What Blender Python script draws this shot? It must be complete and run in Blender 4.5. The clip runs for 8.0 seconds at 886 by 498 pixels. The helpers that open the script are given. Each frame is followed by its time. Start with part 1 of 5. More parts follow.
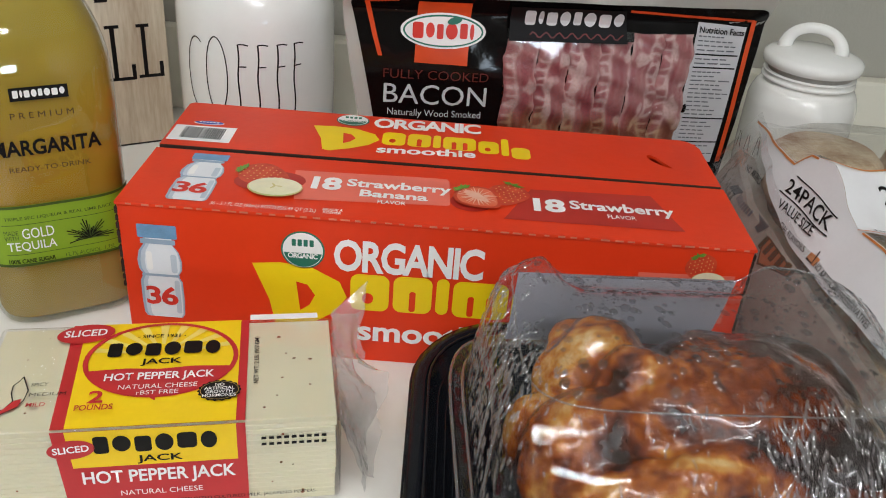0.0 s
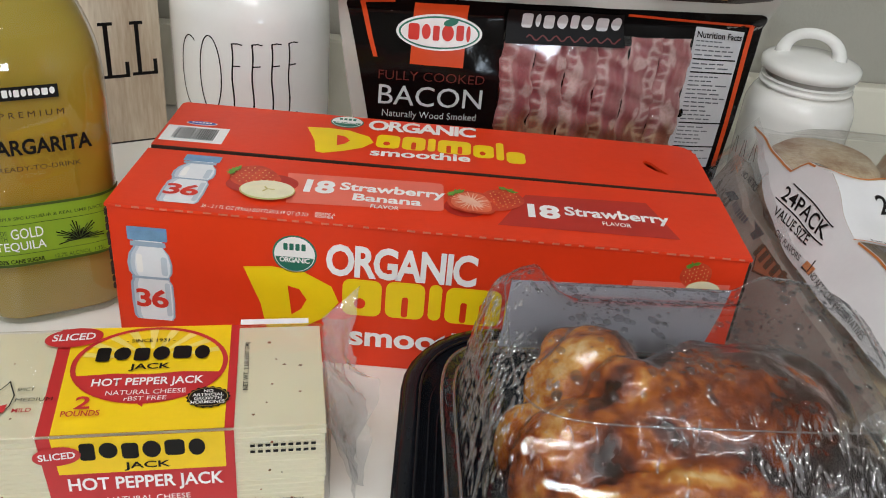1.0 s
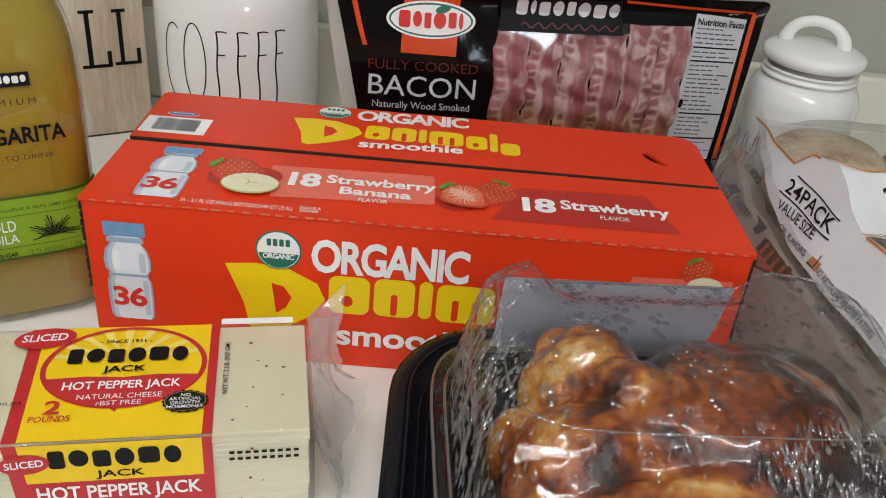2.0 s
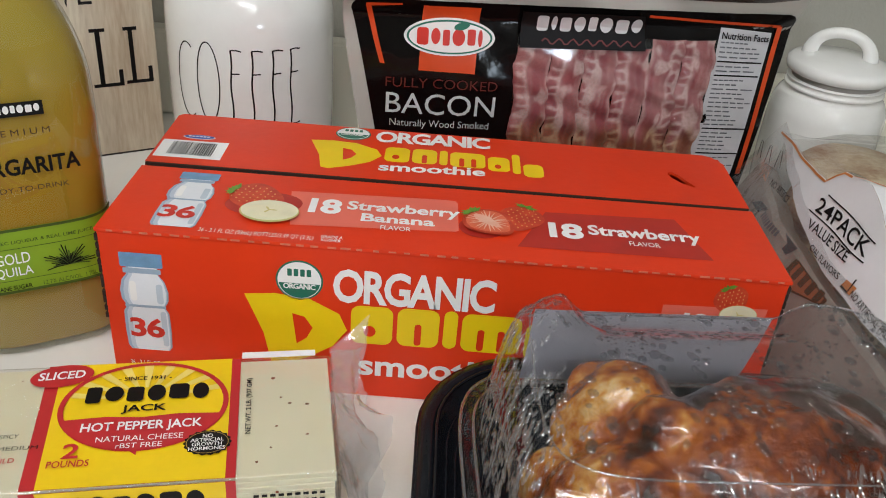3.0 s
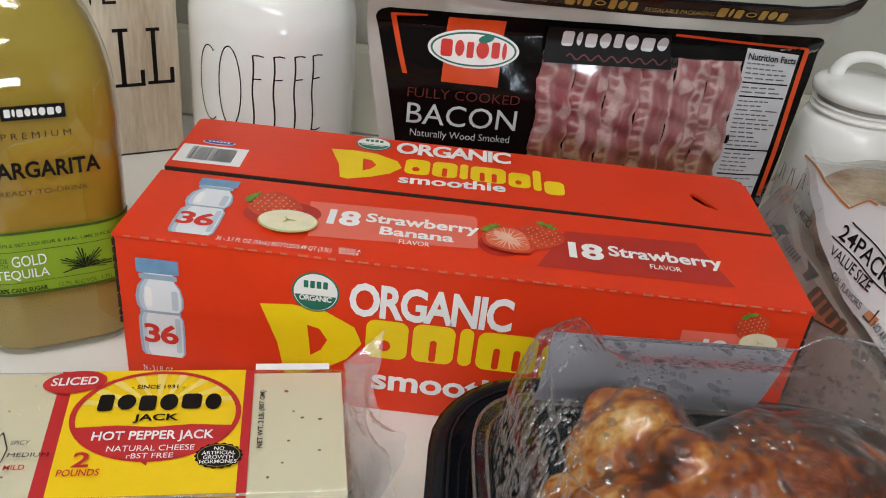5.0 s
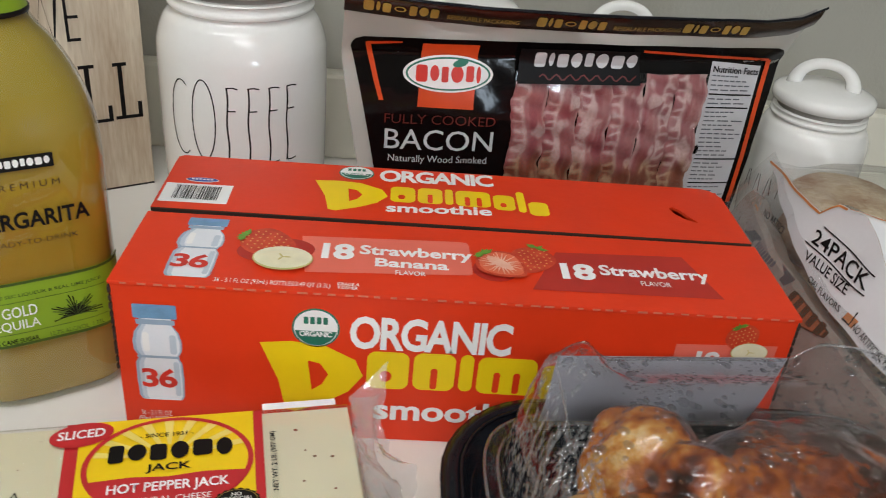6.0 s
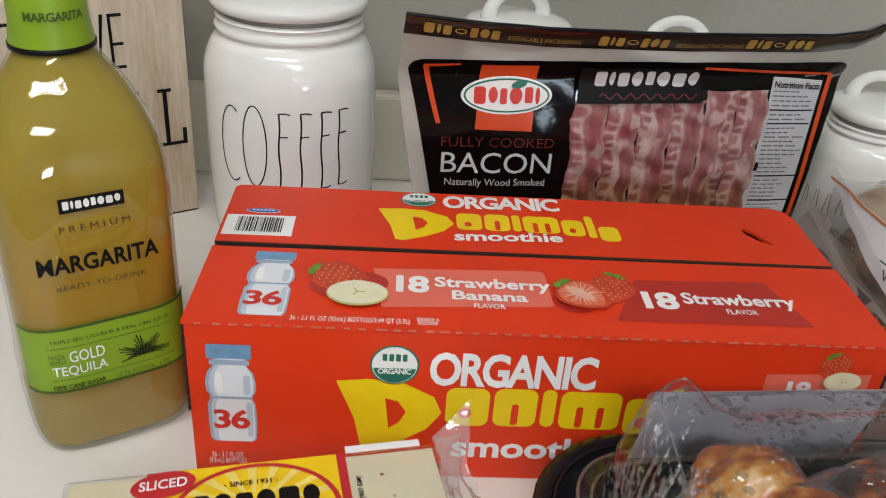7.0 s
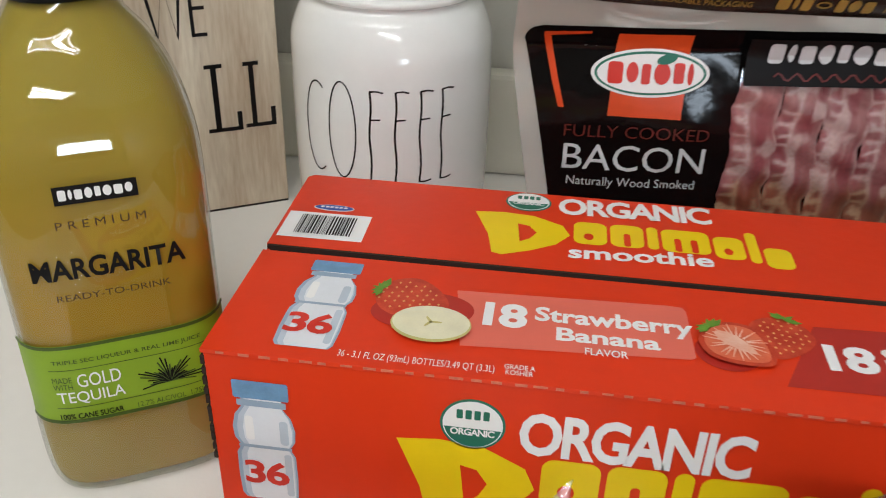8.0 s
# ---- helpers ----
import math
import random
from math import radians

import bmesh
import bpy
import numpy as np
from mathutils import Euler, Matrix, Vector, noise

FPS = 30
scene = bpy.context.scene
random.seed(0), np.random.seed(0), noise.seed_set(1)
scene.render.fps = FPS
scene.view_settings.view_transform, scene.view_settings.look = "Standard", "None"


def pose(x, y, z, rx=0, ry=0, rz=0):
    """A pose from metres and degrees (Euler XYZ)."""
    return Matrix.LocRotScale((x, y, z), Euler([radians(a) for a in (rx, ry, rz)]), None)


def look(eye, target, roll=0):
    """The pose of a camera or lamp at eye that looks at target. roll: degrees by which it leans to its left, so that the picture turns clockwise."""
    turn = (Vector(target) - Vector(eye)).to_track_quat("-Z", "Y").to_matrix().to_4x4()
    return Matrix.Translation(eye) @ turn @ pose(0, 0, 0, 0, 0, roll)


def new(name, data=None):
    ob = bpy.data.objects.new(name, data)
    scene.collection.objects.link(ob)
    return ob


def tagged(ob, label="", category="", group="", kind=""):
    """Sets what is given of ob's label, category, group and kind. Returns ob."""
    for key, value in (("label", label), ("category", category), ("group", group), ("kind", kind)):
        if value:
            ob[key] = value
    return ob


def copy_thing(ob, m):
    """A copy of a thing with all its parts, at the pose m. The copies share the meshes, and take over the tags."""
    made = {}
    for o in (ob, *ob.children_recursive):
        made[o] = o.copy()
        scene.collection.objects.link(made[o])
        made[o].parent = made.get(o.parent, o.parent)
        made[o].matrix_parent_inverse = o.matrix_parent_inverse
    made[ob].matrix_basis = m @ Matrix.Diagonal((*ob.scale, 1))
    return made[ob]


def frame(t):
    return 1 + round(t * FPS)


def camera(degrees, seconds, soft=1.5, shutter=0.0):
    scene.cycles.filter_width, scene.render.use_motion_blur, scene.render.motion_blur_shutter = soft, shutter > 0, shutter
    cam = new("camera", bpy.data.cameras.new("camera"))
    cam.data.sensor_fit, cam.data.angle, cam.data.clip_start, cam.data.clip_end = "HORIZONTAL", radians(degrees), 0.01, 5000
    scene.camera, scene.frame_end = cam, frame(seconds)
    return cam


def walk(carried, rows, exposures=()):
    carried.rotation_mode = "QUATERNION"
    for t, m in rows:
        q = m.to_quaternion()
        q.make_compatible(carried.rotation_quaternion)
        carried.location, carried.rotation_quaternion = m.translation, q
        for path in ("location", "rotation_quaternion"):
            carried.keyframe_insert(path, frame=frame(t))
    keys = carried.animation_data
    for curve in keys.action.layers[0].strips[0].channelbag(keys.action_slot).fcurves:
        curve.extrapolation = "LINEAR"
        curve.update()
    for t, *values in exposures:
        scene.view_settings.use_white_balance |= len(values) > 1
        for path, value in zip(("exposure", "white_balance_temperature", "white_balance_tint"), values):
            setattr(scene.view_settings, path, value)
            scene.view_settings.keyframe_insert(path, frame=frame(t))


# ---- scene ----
cam = camera(53.9, 8.0, soft=1.0, shutter=0.35)
PATH = [
    (0, (0.19, -0.456, 0.356), (0.215, 1.269, -0.654), 4.8),
    (0.5, (0.193, -0.454, 0.356), (0.223, 1.269, -0.66), 5.1),
    (1, (0.191, -0.449, 0.359), (0.227, 1.272, -0.659), 5.6),
    (1.5, (0.192, -0.431, 0.355), (0.234, 1.289, -0.666), 5.8),
    (1.7, (0.197, -0.431, 0.348), (0.241, 1.283, -0.682), 5.8),
    (3, (0.183, -0.409, 0.354), (0.214, 1.305, -0.675), 5.0),
    (3.5, (0.185, -0.405, 0.355), (0.216, 1.307, -0.678), 5.3),
    (4, (0.181, -0.406, 0.357), (0.213, 1.308, -0.675), 5.9),
    (4.5, (0.178, -0.4, 0.358), (0.183, 1.313, -0.673), 6.5),
    (4.7, (0.178, -0.403, 0.358), (0.176, 1.31, -0.674), 6.8),
    (5.8, (0.166, -0.393, 0.357), (0.239, 1.336, -0.645), 4.8),
    (6, (0.15, -0.4, 0.37), (0.272, 1.325, -0.636), 5.5),
    (6.5, (0.131, -0.397, 0.37), (0.252, 1.334, -0.625), 4.5),
    (7, (0.108, -0.378, 0.37), (0.222, 1.356, -0.62), 4.3),
    (7.5, (0.116, -0.323, 0.352), (0.088, 1.406, -0.653), 2.9),
    (8, (0.131, -0.267, 0.322), (-0.084, 1.439, -0.701), 1.6),
]
walk(cam, [(t, look(eye, target, roll)) for t, eye, target, roll in PATH])

# ---- world and light ----
world = bpy.data.worlds.new("world")
scene.world = world
world.use_nodes = True
wn = world.node_tree.nodes
sky = wn.new("ShaderNodeTexSky")
sky.sky_type, sky.sun_disc, sky.sun_elevation, sky.sun_rotation = "NISHITA", False, radians(35), radians(200)
world.node_tree.links.new(sky.outputs[0], wn["Background"].inputs[0])
wn["Background"].inputs[1].default_value = 0.1
scene.view_settings.exposure = 0.03


def area_lamp(name, size_x, size_y, power, colour, eye, target):
    data = bpy.data.lights.new(name, "AREA")
    data.shape, data.size, data.size_y, data.energy, data.color = "RECTANGLE", size_x, size_y, power, colour
    ob = new(name, data)
    ob.matrix_world = look(eye, target)
    return ob


for cx, cy, turn, off, wide, power in ((0.4, -1.75, -24, -0.09, 0.03, 6.6), (0.4, -1.75, -24, 0.0, 0.03, 6.6), (0.4, -1.75, -24, 0.09, 0.03, 6.6), (-0.12, -0.6, -6, 0.0, 0.06, 7.6)):
    lamp = area_lamp("ceiling_light_glow", 1.16, wide, power, (0.965, 0.985, 1.0), (cx, cy, 1.36), (cx, cy, 0))
    lamp.matrix_world = pose(cx, cy, 1.366, 0, 0, turn) @ pose(0, off, 0)
area_lamp("window_daylight", 0.42, 0.34, 12, (0.72, 0.86, 1.0), (1.55, -3.05, 0.05), (1.3, 0.0, 0.05))

# ---- materials ----


def mat(name, colour, rough=0.5, metal=0.0, vary=0.0, scale=60.0, bump=0.0, bump_scale=300.0, coat=0.0, colour2=None, sss=0.0, trans=0.0, ior=1.45, spec=0.5):
    """A surface with colour variation at two scales and a fine relief."""
    m = bpy.data.materials.new(name)
    m.use_nodes = True
    n, l = m.node_tree.nodes, m.node_tree.links
    b = n["Principled BSDF"]
    b.inputs["Base Color"].default_value = (*colour, 1)
    b.inputs["Roughness"].default_value, b.inputs["Metallic"].default_value = rough, metal
    b.inputs["Coat Weight"].default_value, b.inputs["Coat Roughness"].default_value = coat, 0.08
    b.inputs["Subsurface Weight"].default_value, b.inputs["Subsurface Radius"].default_value = sss, (0.01, 0.006, 0.003)
    b.inputs["Transmission Weight"].default_value, b.inputs["IOR"].default_value = trans, ior
    b.inputs["Specular IOR Level"].default_value = spec
    co = n.new("ShaderNodeTexCoord")
    if vary:
        n1, n2 = n.new("ShaderNodeTexNoise"), n.new("ShaderNodeTexNoise")
        n1.inputs["Scale"].default_value, n2.inputs["Scale"].default_value = scale, scale * 9
        n1.inputs["Detail"].default_value = 6
        add = n.new("ShaderNodeMath")
        add.operation = "MULTIPLY_ADD"
        add.inputs[1].default_value = 0.35
        l.new(co.outputs["Object"], n1.inputs["Vector"])
        l.new(co.outputs["Object"], n2.inputs["Vector"])
        l.new(n2.outputs["Fac"], add.inputs[0])
        l.new(n1.outputs["Fac"], add.inputs[2])
        ramp = n.new("ShaderNodeValToRGB")
        dark = colour2 or tuple(c * (1 - vary) for c in colour)
        ramp.color_ramp.elements[0].position, ramp.color_ramp.elements[1].position = 0.42, 0.92
        ramp.color_ramp.elements[0].color, ramp.color_ramp.elements[1].color = (*dark, 1), (*colour, 1)
        l.new(add.outputs[0], ramp.inputs[0])
        l.new(ramp.outputs[0], b.inputs["Base Color"])
    if bump:
        nb, bp = n.new("ShaderNodeTexNoise"), n.new("ShaderNodeBump")
        nb.inputs["Scale"].default_value, nb.inputs["Detail"].default_value = bump_scale, 4
        bp.inputs["Strength"].default_value, bp.inputs["Distance"].default_value = bump, 0.002
        l.new(co.outputs["Object"], nb.inputs["Vector"])
        l.new(nb.outputs["Fac"], bp.inputs["Height"])
        l.new(bp.outputs[0], b.inputs["Normal"])
    return m


def film(name, tint=(1, 1, 1), gloss=0.06, rough=0.05, haze=0.0, haze_colour=(0.8, 0.8, 0.8), bump=0.0, bump_scale=120.0, ior=1.45, spots=0.0, spot_scale=250.0):
    """Thin clear plastic: lets light through, glosses by Fresnel, with some haze."""
    m = bpy.data.materials.new(name)
    m.use_nodes = True
    n, l = m.node_tree.nodes, m.node_tree.links
    n.remove(n["Principled BSDF"])
    out = n["Material Output"]
    tr, gl, df, fr = n.new("ShaderNodeBsdfTransparent"), n.new("ShaderNodeBsdfGlossy"), n.new("ShaderNodeBsdfDiffuse"), n.new("ShaderNodeLayerWeight")
    tr.inputs[0].default_value = (*tint, 1)
    gl.inputs["Roughness"].default_value = rough
    df.inputs[0].default_value = (*haze_colour, 1)
    fr.inputs[0].default_value = 0.5
    f0 = ((ior - 1) / (ior + 1)) ** 2
    pw = n.new("ShaderNodeMath")
    pw.operation, pw.inputs[1].default_value = "POWER", 5.0
    l.new(fr.outputs["Facing"], pw.inputs[0])
    co = n.new("ShaderNodeTexCoord")
    mul = n.new("ShaderNodeMath")
    mul.operation, mul.inputs[1].default_value, mul.inputs[2].default_value = "MULTIPLY_ADD", 1 - f0, gloss + f0
    mul.use_clamp = True
    l.new(pw.outputs[0], mul.inputs[0])
    mix1, mix2 = n.new("ShaderNodeMixShader"), n.new("ShaderNodeMixShader")
    mix1.inputs[0].default_value = haze
    l.new(tr.outputs[0], mix1.inputs[1])
    l.new(df.outputs[0], mix1.inputs[2])
    if spots:
        sp, rp = n.new("ShaderNodeTexNoise"), n.new("ShaderNodeValToRGB")
        sp.inputs["Scale"].default_value, sp.inputs["Detail"].default_value = spot_scale, 5
        rp.color_ramp.elements[0].position, rp.color_ramp.elements[1].position = 0.45, 0.7
        rp.color_ramp.elements[0].color, rp.color_ramp.elements[1].color = (haze, haze, haze, 1), (spots, spots, spots, 1)
        l.new(co.outputs["Object"], sp.inputs["Vector"])
        l.new(sp.outputs["Fac"], rp.inputs[0])
        l.new(rp.outputs[0], mix1.inputs[0])
    l.new(mul.outputs[0], mix2.inputs[0])
    l.new(mix1.outputs[0], mix2.inputs[1])
    l.new(gl.outputs[0], mix2.inputs[2])
    l.new(mix2.outputs[0], out.inputs[0])
    if bump:
        nb, bp = n.new("ShaderNodeTexNoise"), n.new("ShaderNodeBump")
        nb.inputs["Scale"].default_value, nb.inputs["Detail"].default_value = bump_scale, 3
        bp.inputs["Strength"].default_value, bp.inputs["Distance"].default_value = bump, 0.003
        l.new(co.outputs["Object"], nb.inputs["Vector"])
        l.new(nb.outputs["Fac"], bp.inputs["Height"])
        for node in (gl, fr):
            l.new(bp.outputs[0], node.inputs["Normal"])
    return m


def glow(name, colour, strength):
    m = bpy.data.materials.new(name)
    m.use_nodes = True
    b = m.node_tree.nodes["Principled BSDF"]
    b.inputs["Emission Color"].default_value, b.inputs["Emission Strength"].default_value = (*colour, 1), strength
    return m


WALL = mat("wall_paint", (0.38, 0.367, 0.316), 0.7, vary=0.05, scale=8, bump=0.25, bump_scale=250)
COUNTER = mat("counter_laminate", (0.80, 0.775, 0.72), 0.32, vary=0.05, scale=14, bump=0.05, bump_scale=500)
SPLASH = mat("backsplash_laminate", (0.69, 0.66, 0.56), 0.35, vary=0.05, scale=12, bump=0.05, bump_scale=400)
CEILING = mat("ceiling_paint", (0.60, 0.59, 0.57), 0.8, vary=0.05, scale=6, bump=0.3, bump_scale=80)
FLOOR = mat("floor_vinyl", (0.30, 0.25, 0.19), 0.4, vary=0.3, scale=5, bump=0.1)
CABINET = mat("cabinet_paint", (0.62, 0.60, 0.55), 0.45, vary=0.05, scale=6)
RED = mat("carton_red", (0.80, 0.046, 0.010), 0.38, vary=0.07, scale=26, bump=0.06, bump_scale=160, coat=0.03, spec=0.35)
# near-black board; its colour also holds the shade inside the flap gap
GAP_SHADE_BOARD = mat("gap_shade_and_torn_board", (0.035, 0.018, 0.012), 0.8, vary=0.3, scale=80)
WHITE_PRINT = mat("white_print", (0.90, 0.89, 0.88), 0.4, vary=0.04, scale=60)
YELLOW_PRINT = mat("yellow_print", (0.92, 0.66, 0.008), 0.38, vary=0.05, scale=60)
BLACK_PRINT = mat("black_print", (0.008, 0.007, 0.007), 0.42, vary=0.2, scale=90, spec=0.2)
CERAMIC = mat("white_glaze", (0.87, 0.865, 0.835), 0.16, vary=0.04, scale=22, bump=0.10, bump_scale=45, coat=0.4)
INK = mat("black_glaze_line", (0.018, 0.016, 0.015), 0.25, vary=0.3, scale=120)
CHEESE = mat("pepper_jack_cheese", (0.77, 0.71, 0.50), 0.38, vary=0.07, scale=50, bump=0.12, bump_scale=180, sss=0.15)
TRAY = mat("black_plastic", (0.008, 0.009, 0.012), 0.2, vary=0.25, scale=40, bump=0.03, bump_scale=300, spec=0.25)
LIQUID = mat("cloudy_lime_margarita", (0.42, 0.295, 0.046), 0.5, vary=0.25, scale=12, sss=0.3, spec=0.05)
n, l = LIQUID.node_tree.nodes, LIQUID.node_tree.links
settle, height, mixs = n.new("ShaderNodeValToRGB"), n.new("ShaderNodeSeparateXYZ"), n.new("ShaderNodeMix")
for pos, col in ((0.03, (0.36, 0.265, 0.10)), (0.055, (0.38, 0.262, 0.062)), (0.10, (0.44, 0.245, 0.026)), (0.15, (0.43, 0.275, 0.033)), (0.20, (0.37, 0.275, 0.052))):
    settle.color_ramp.elements.new(pos).color = (*col, 1)
settle.color_ramp.elements.remove(settle.color_ramp.elements[0])
settle.color_ramp.elements.remove(settle.color_ramp.elements[-1])
mixs.data_type, mixs.inputs["Factor"].default_value = "RGBA", 0.8
l.new(next(q for q in n if q.type == "TEX_COORD").outputs["Object"], height.inputs[0])
l.new(height.outputs["Z"], settle.inputs[0])
l.new(next(q for q in n if q.type == "VALTORGB" and q != settle).outputs[0], mixs.inputs["A"])
l.new(settle.outputs[0], mixs.inputs["B"])
l.new(mixs.outputs["Result"], n["Principled BSDF"].inputs["Base Color"])
GLASS = film("clear_glass", (0.97, 0.98, 0.93), gloss=0.035, rough=0.02, ior=1.5)

# ---- building helpers ----


def part(name, bm, material, parent=None, label="", smooth=False):
    """Links a bmesh as one mesh object, under a thing or a part."""
    me = bpy.data.meshes.new(name)
    bmesh.ops.recalc_face_normals(bm, faces=bm.faces)
    bm.to_mesh(me)
    bm.free()
    if material:
        me.materials.append(material)
    if smooth:
        for p in me.polygons:
            p.use_smooth = True
    ob = new(name, me)
    if parent:
        ob.parent = parent
    if label:
        ob["label"] = label
    return ob


def thing(name, m, label, category, group="", kind=""):
    ob = new(name)
    ob.empty_display_size = 0.02
    ob.matrix_world = m
    return tagged(ob, label, category, group, kind)


def block(lo, hi, bevel=0.0, segments=2, bm=None):
    bm = bm or bmesh.new()
    r = bmesh.ops.create_cube(bm, size=1.0)
    c, s = (Vector(lo) + Vector(hi)) / 2, Vector(hi) - Vector(lo)
    for v in r["verts"]:
        v.co = Vector((v.co.x * s.x, v.co.y * s.y, v.co.z * s.z)) + c
    if bevel:
        bmesh.ops.bevel(bm, geom=list({e for v in r["verts"] for e in v.link_edges}), offset=bevel, segments=segments, affect="EDGES", profile=0.6)
    return bm


def lathe(profile, steps=64, bm=None, shape=None):
    """Turns (radius, height) pairs round z. shape(angle, radius, height) may give another point. Radius 0 closes an end."""
    bm = bm or bmesh.new()
    rings = []
    for r, z in profile:
        if r <= 1e-6:
            rings.append([bm.verts.new((0, 0, z))])
        else:
            ring = []
            for i in range(steps):
                a = 2 * math.pi * i / steps
                ring.append(bm.verts.new(shape(a, r, z) if shape else (r * math.cos(a), r * math.sin(a), z)))
            rings.append(ring)
    for lo, hi in zip(rings, rings[1:]):
        n = max(len(lo), len(hi))
        if len(lo) == len(hi) == 1:
            continue
        for i in range(n):
            j = (i + 1) % n
            if len(lo) == 1:
                bm.faces.new((lo[0], hi[j], hi[i]))
            elif len(hi) == 1:
                bm.faces.new((lo[i], lo[j], hi[0]))
            else:
                bm.faces.new((lo[i], lo[j], hi[j], hi[i]))
    return bm


def smoothstep_profile(points, steps=6):
    """A smooth run of (radius, height) through the points (Catmull-Rom)."""
    pts = [points[0], *points, points[-1]]
    out = []
    for a, b, c, d in zip(pts, pts[1:], pts[2:], pts[3:]):
        for k in range(steps):
            t = k / steps
            out.append(tuple(0.5 * (2 * q + (r - p) * t + (2 * p - 5 * q + 4 * r - s) * t * t + (3 * q - p - 3 * r + s) * t ** 3) for p, q, r, s in zip(a, b, c, d)))
    return out + [points[-1]]


def tube(points, radius, steps=10, closed=False, bm=None, flat=1.0):
    bm = bm or bmesh.new()
    pts = [Vector(p) for p in points]
    rings, n = [], len(pts)
    up = Vector((0, 0, 1))
    for i, p in enumerate(pts):
        d = (pts[(i + 1) % n if closed else min(i + 1, n - 1)] - pts[i - 1 if closed else max(i - 1, 0)]).normalized()
        side = d.cross(up)
        side = side.normalized() if side.length > 1e-4 else Vector((1, 0, 0))
        nrm = side.cross(d).normalized()
        r = radius(i / max(n - 1, 1)) if callable(radius) else radius
        rings.append([bm.verts.new(p + side * r * math.cos(2 * math.pi * k / steps) + nrm * r * flat * math.sin(2 * math.pi * k / steps)) for k in range(steps)])
    for i in range(n if closed else n - 1):
        a, b = rings[i], rings[(i + 1) % n]
        for k in range(steps):
            bm.faces.new((a[k], a[(k + 1) % steps], b[(k + 1) % steps], b[k]))
    if not closed:
        bm.faces.new(rings[0][::-1])
        bm.faces.new(rings[-1])
    return bm


def grid(nu, nv, f, bm=None):
    """A sheet: f(s, t) with s, t from 0 to 1 gives the place."""
    bm = bm or bmesh.new()
    vs = [[bm.verts.new(f(i / nu, j / nv)) for j in range(nv + 1)] for i in range(nu + 1)]
    for i in range(nu):
        for j in range(nv):
            bm.faces.new((vs[i][j], vs[i + 1][j], vs[i + 1][j + 1], vs[i][j + 1]))
    return bm


def plane_map(origin, u, v):
    """A flat surface to print on: (x, y, height) in metres to a place."""
    o, u, v = Vector(origin), Vector(u).normalized(), Vector(v).normalized()
    w = u.cross(v)
    return lambda x, y, h: o + u * x + v * y + w * h


def fill(loops):
    """A flat polygon with holes, in the xy plane."""
    bm = bmesh.new()
    edges = []
    for loop in loops:
        vs = [bm.verts.new((x, y, 0)) for x, y in loop]
        edges += [bm.edges.new((a, b)) for a, b in zip(vs, vs[1:] + vs[:1])]
    bmesh.ops.triangle_fill(bm, edges=edges, use_beauty=True, use_dissolve=False)
    return bm


def printed(parent, name, loops, surface, height, material, label=""):
    bm = fill(loops)
    for v in bm.verts:
        v.co = surface(v.co.x, v.co.y, height)
    return part(name, bm, material, parent, label)


def slab(parent, name, loops, surface, low, high, material, label=""):
    """A polygon with holes as a solid sheet."""
    bm = bmesh.new()
    for h in (low, high):
        b = fill(loops)
        vs = {v: bm.verts.new(surface(v.co.x, v.co.y, h)) for v in b.verts}
        for f in b.faces:
            bm.faces.new([vs[v] for v in f.verts])
        b.free()
    for loop in loops:
        a = [bm.verts.new(surface(x, y, low)) for x, y in loop]
        b = [bm.verts.new(surface(x, y, high)) for x, y in loop]
        n = len(loop)
        for i in range(n):
            bm.faces.new((a[i], a[(i + 1) % n], b[(i + 1) % n], b[i]))
    bmesh.ops.remove_doubles(bm, verts=bm.verts, dist=1e-6)
    return part(name, bm, material, parent, label)


def oval(cx, cy, rx, ry, turn=0.0, n=32):
    c, s = math.cos(radians(turn)), math.sin(radians(turn))
    return [(cx + rx * math.cos(a) * c - ry * math.sin(a) * s, cy + rx * math.cos(a) * s + ry * math.sin(a) * c) for a in (2 * math.pi * i / n for i in range(n))]


def rounded(x0, y0, x1, y1, r, n=5, skew=0.0, rise=0.0):
    r = min(r, (x1 - x0) / 2.01, (y1 - y0) / 2.01)
    pts = []
    for cx, cy, a0 in ((x1 - r, y1 - r, 0), (x0 + r, y1 - r, 90), (x0 + r, y0 + r, 180), (x1 - r, y0 + r, 270)):
        for k in range(n + 1):
            a = radians(a0 + 90 * k / n)
            pts.append((cx + r * math.cos(a), cy + r * math.sin(a)))
    return [(x + skew * (y - y0), y + rise * (x - x0)) for x, y in pts]


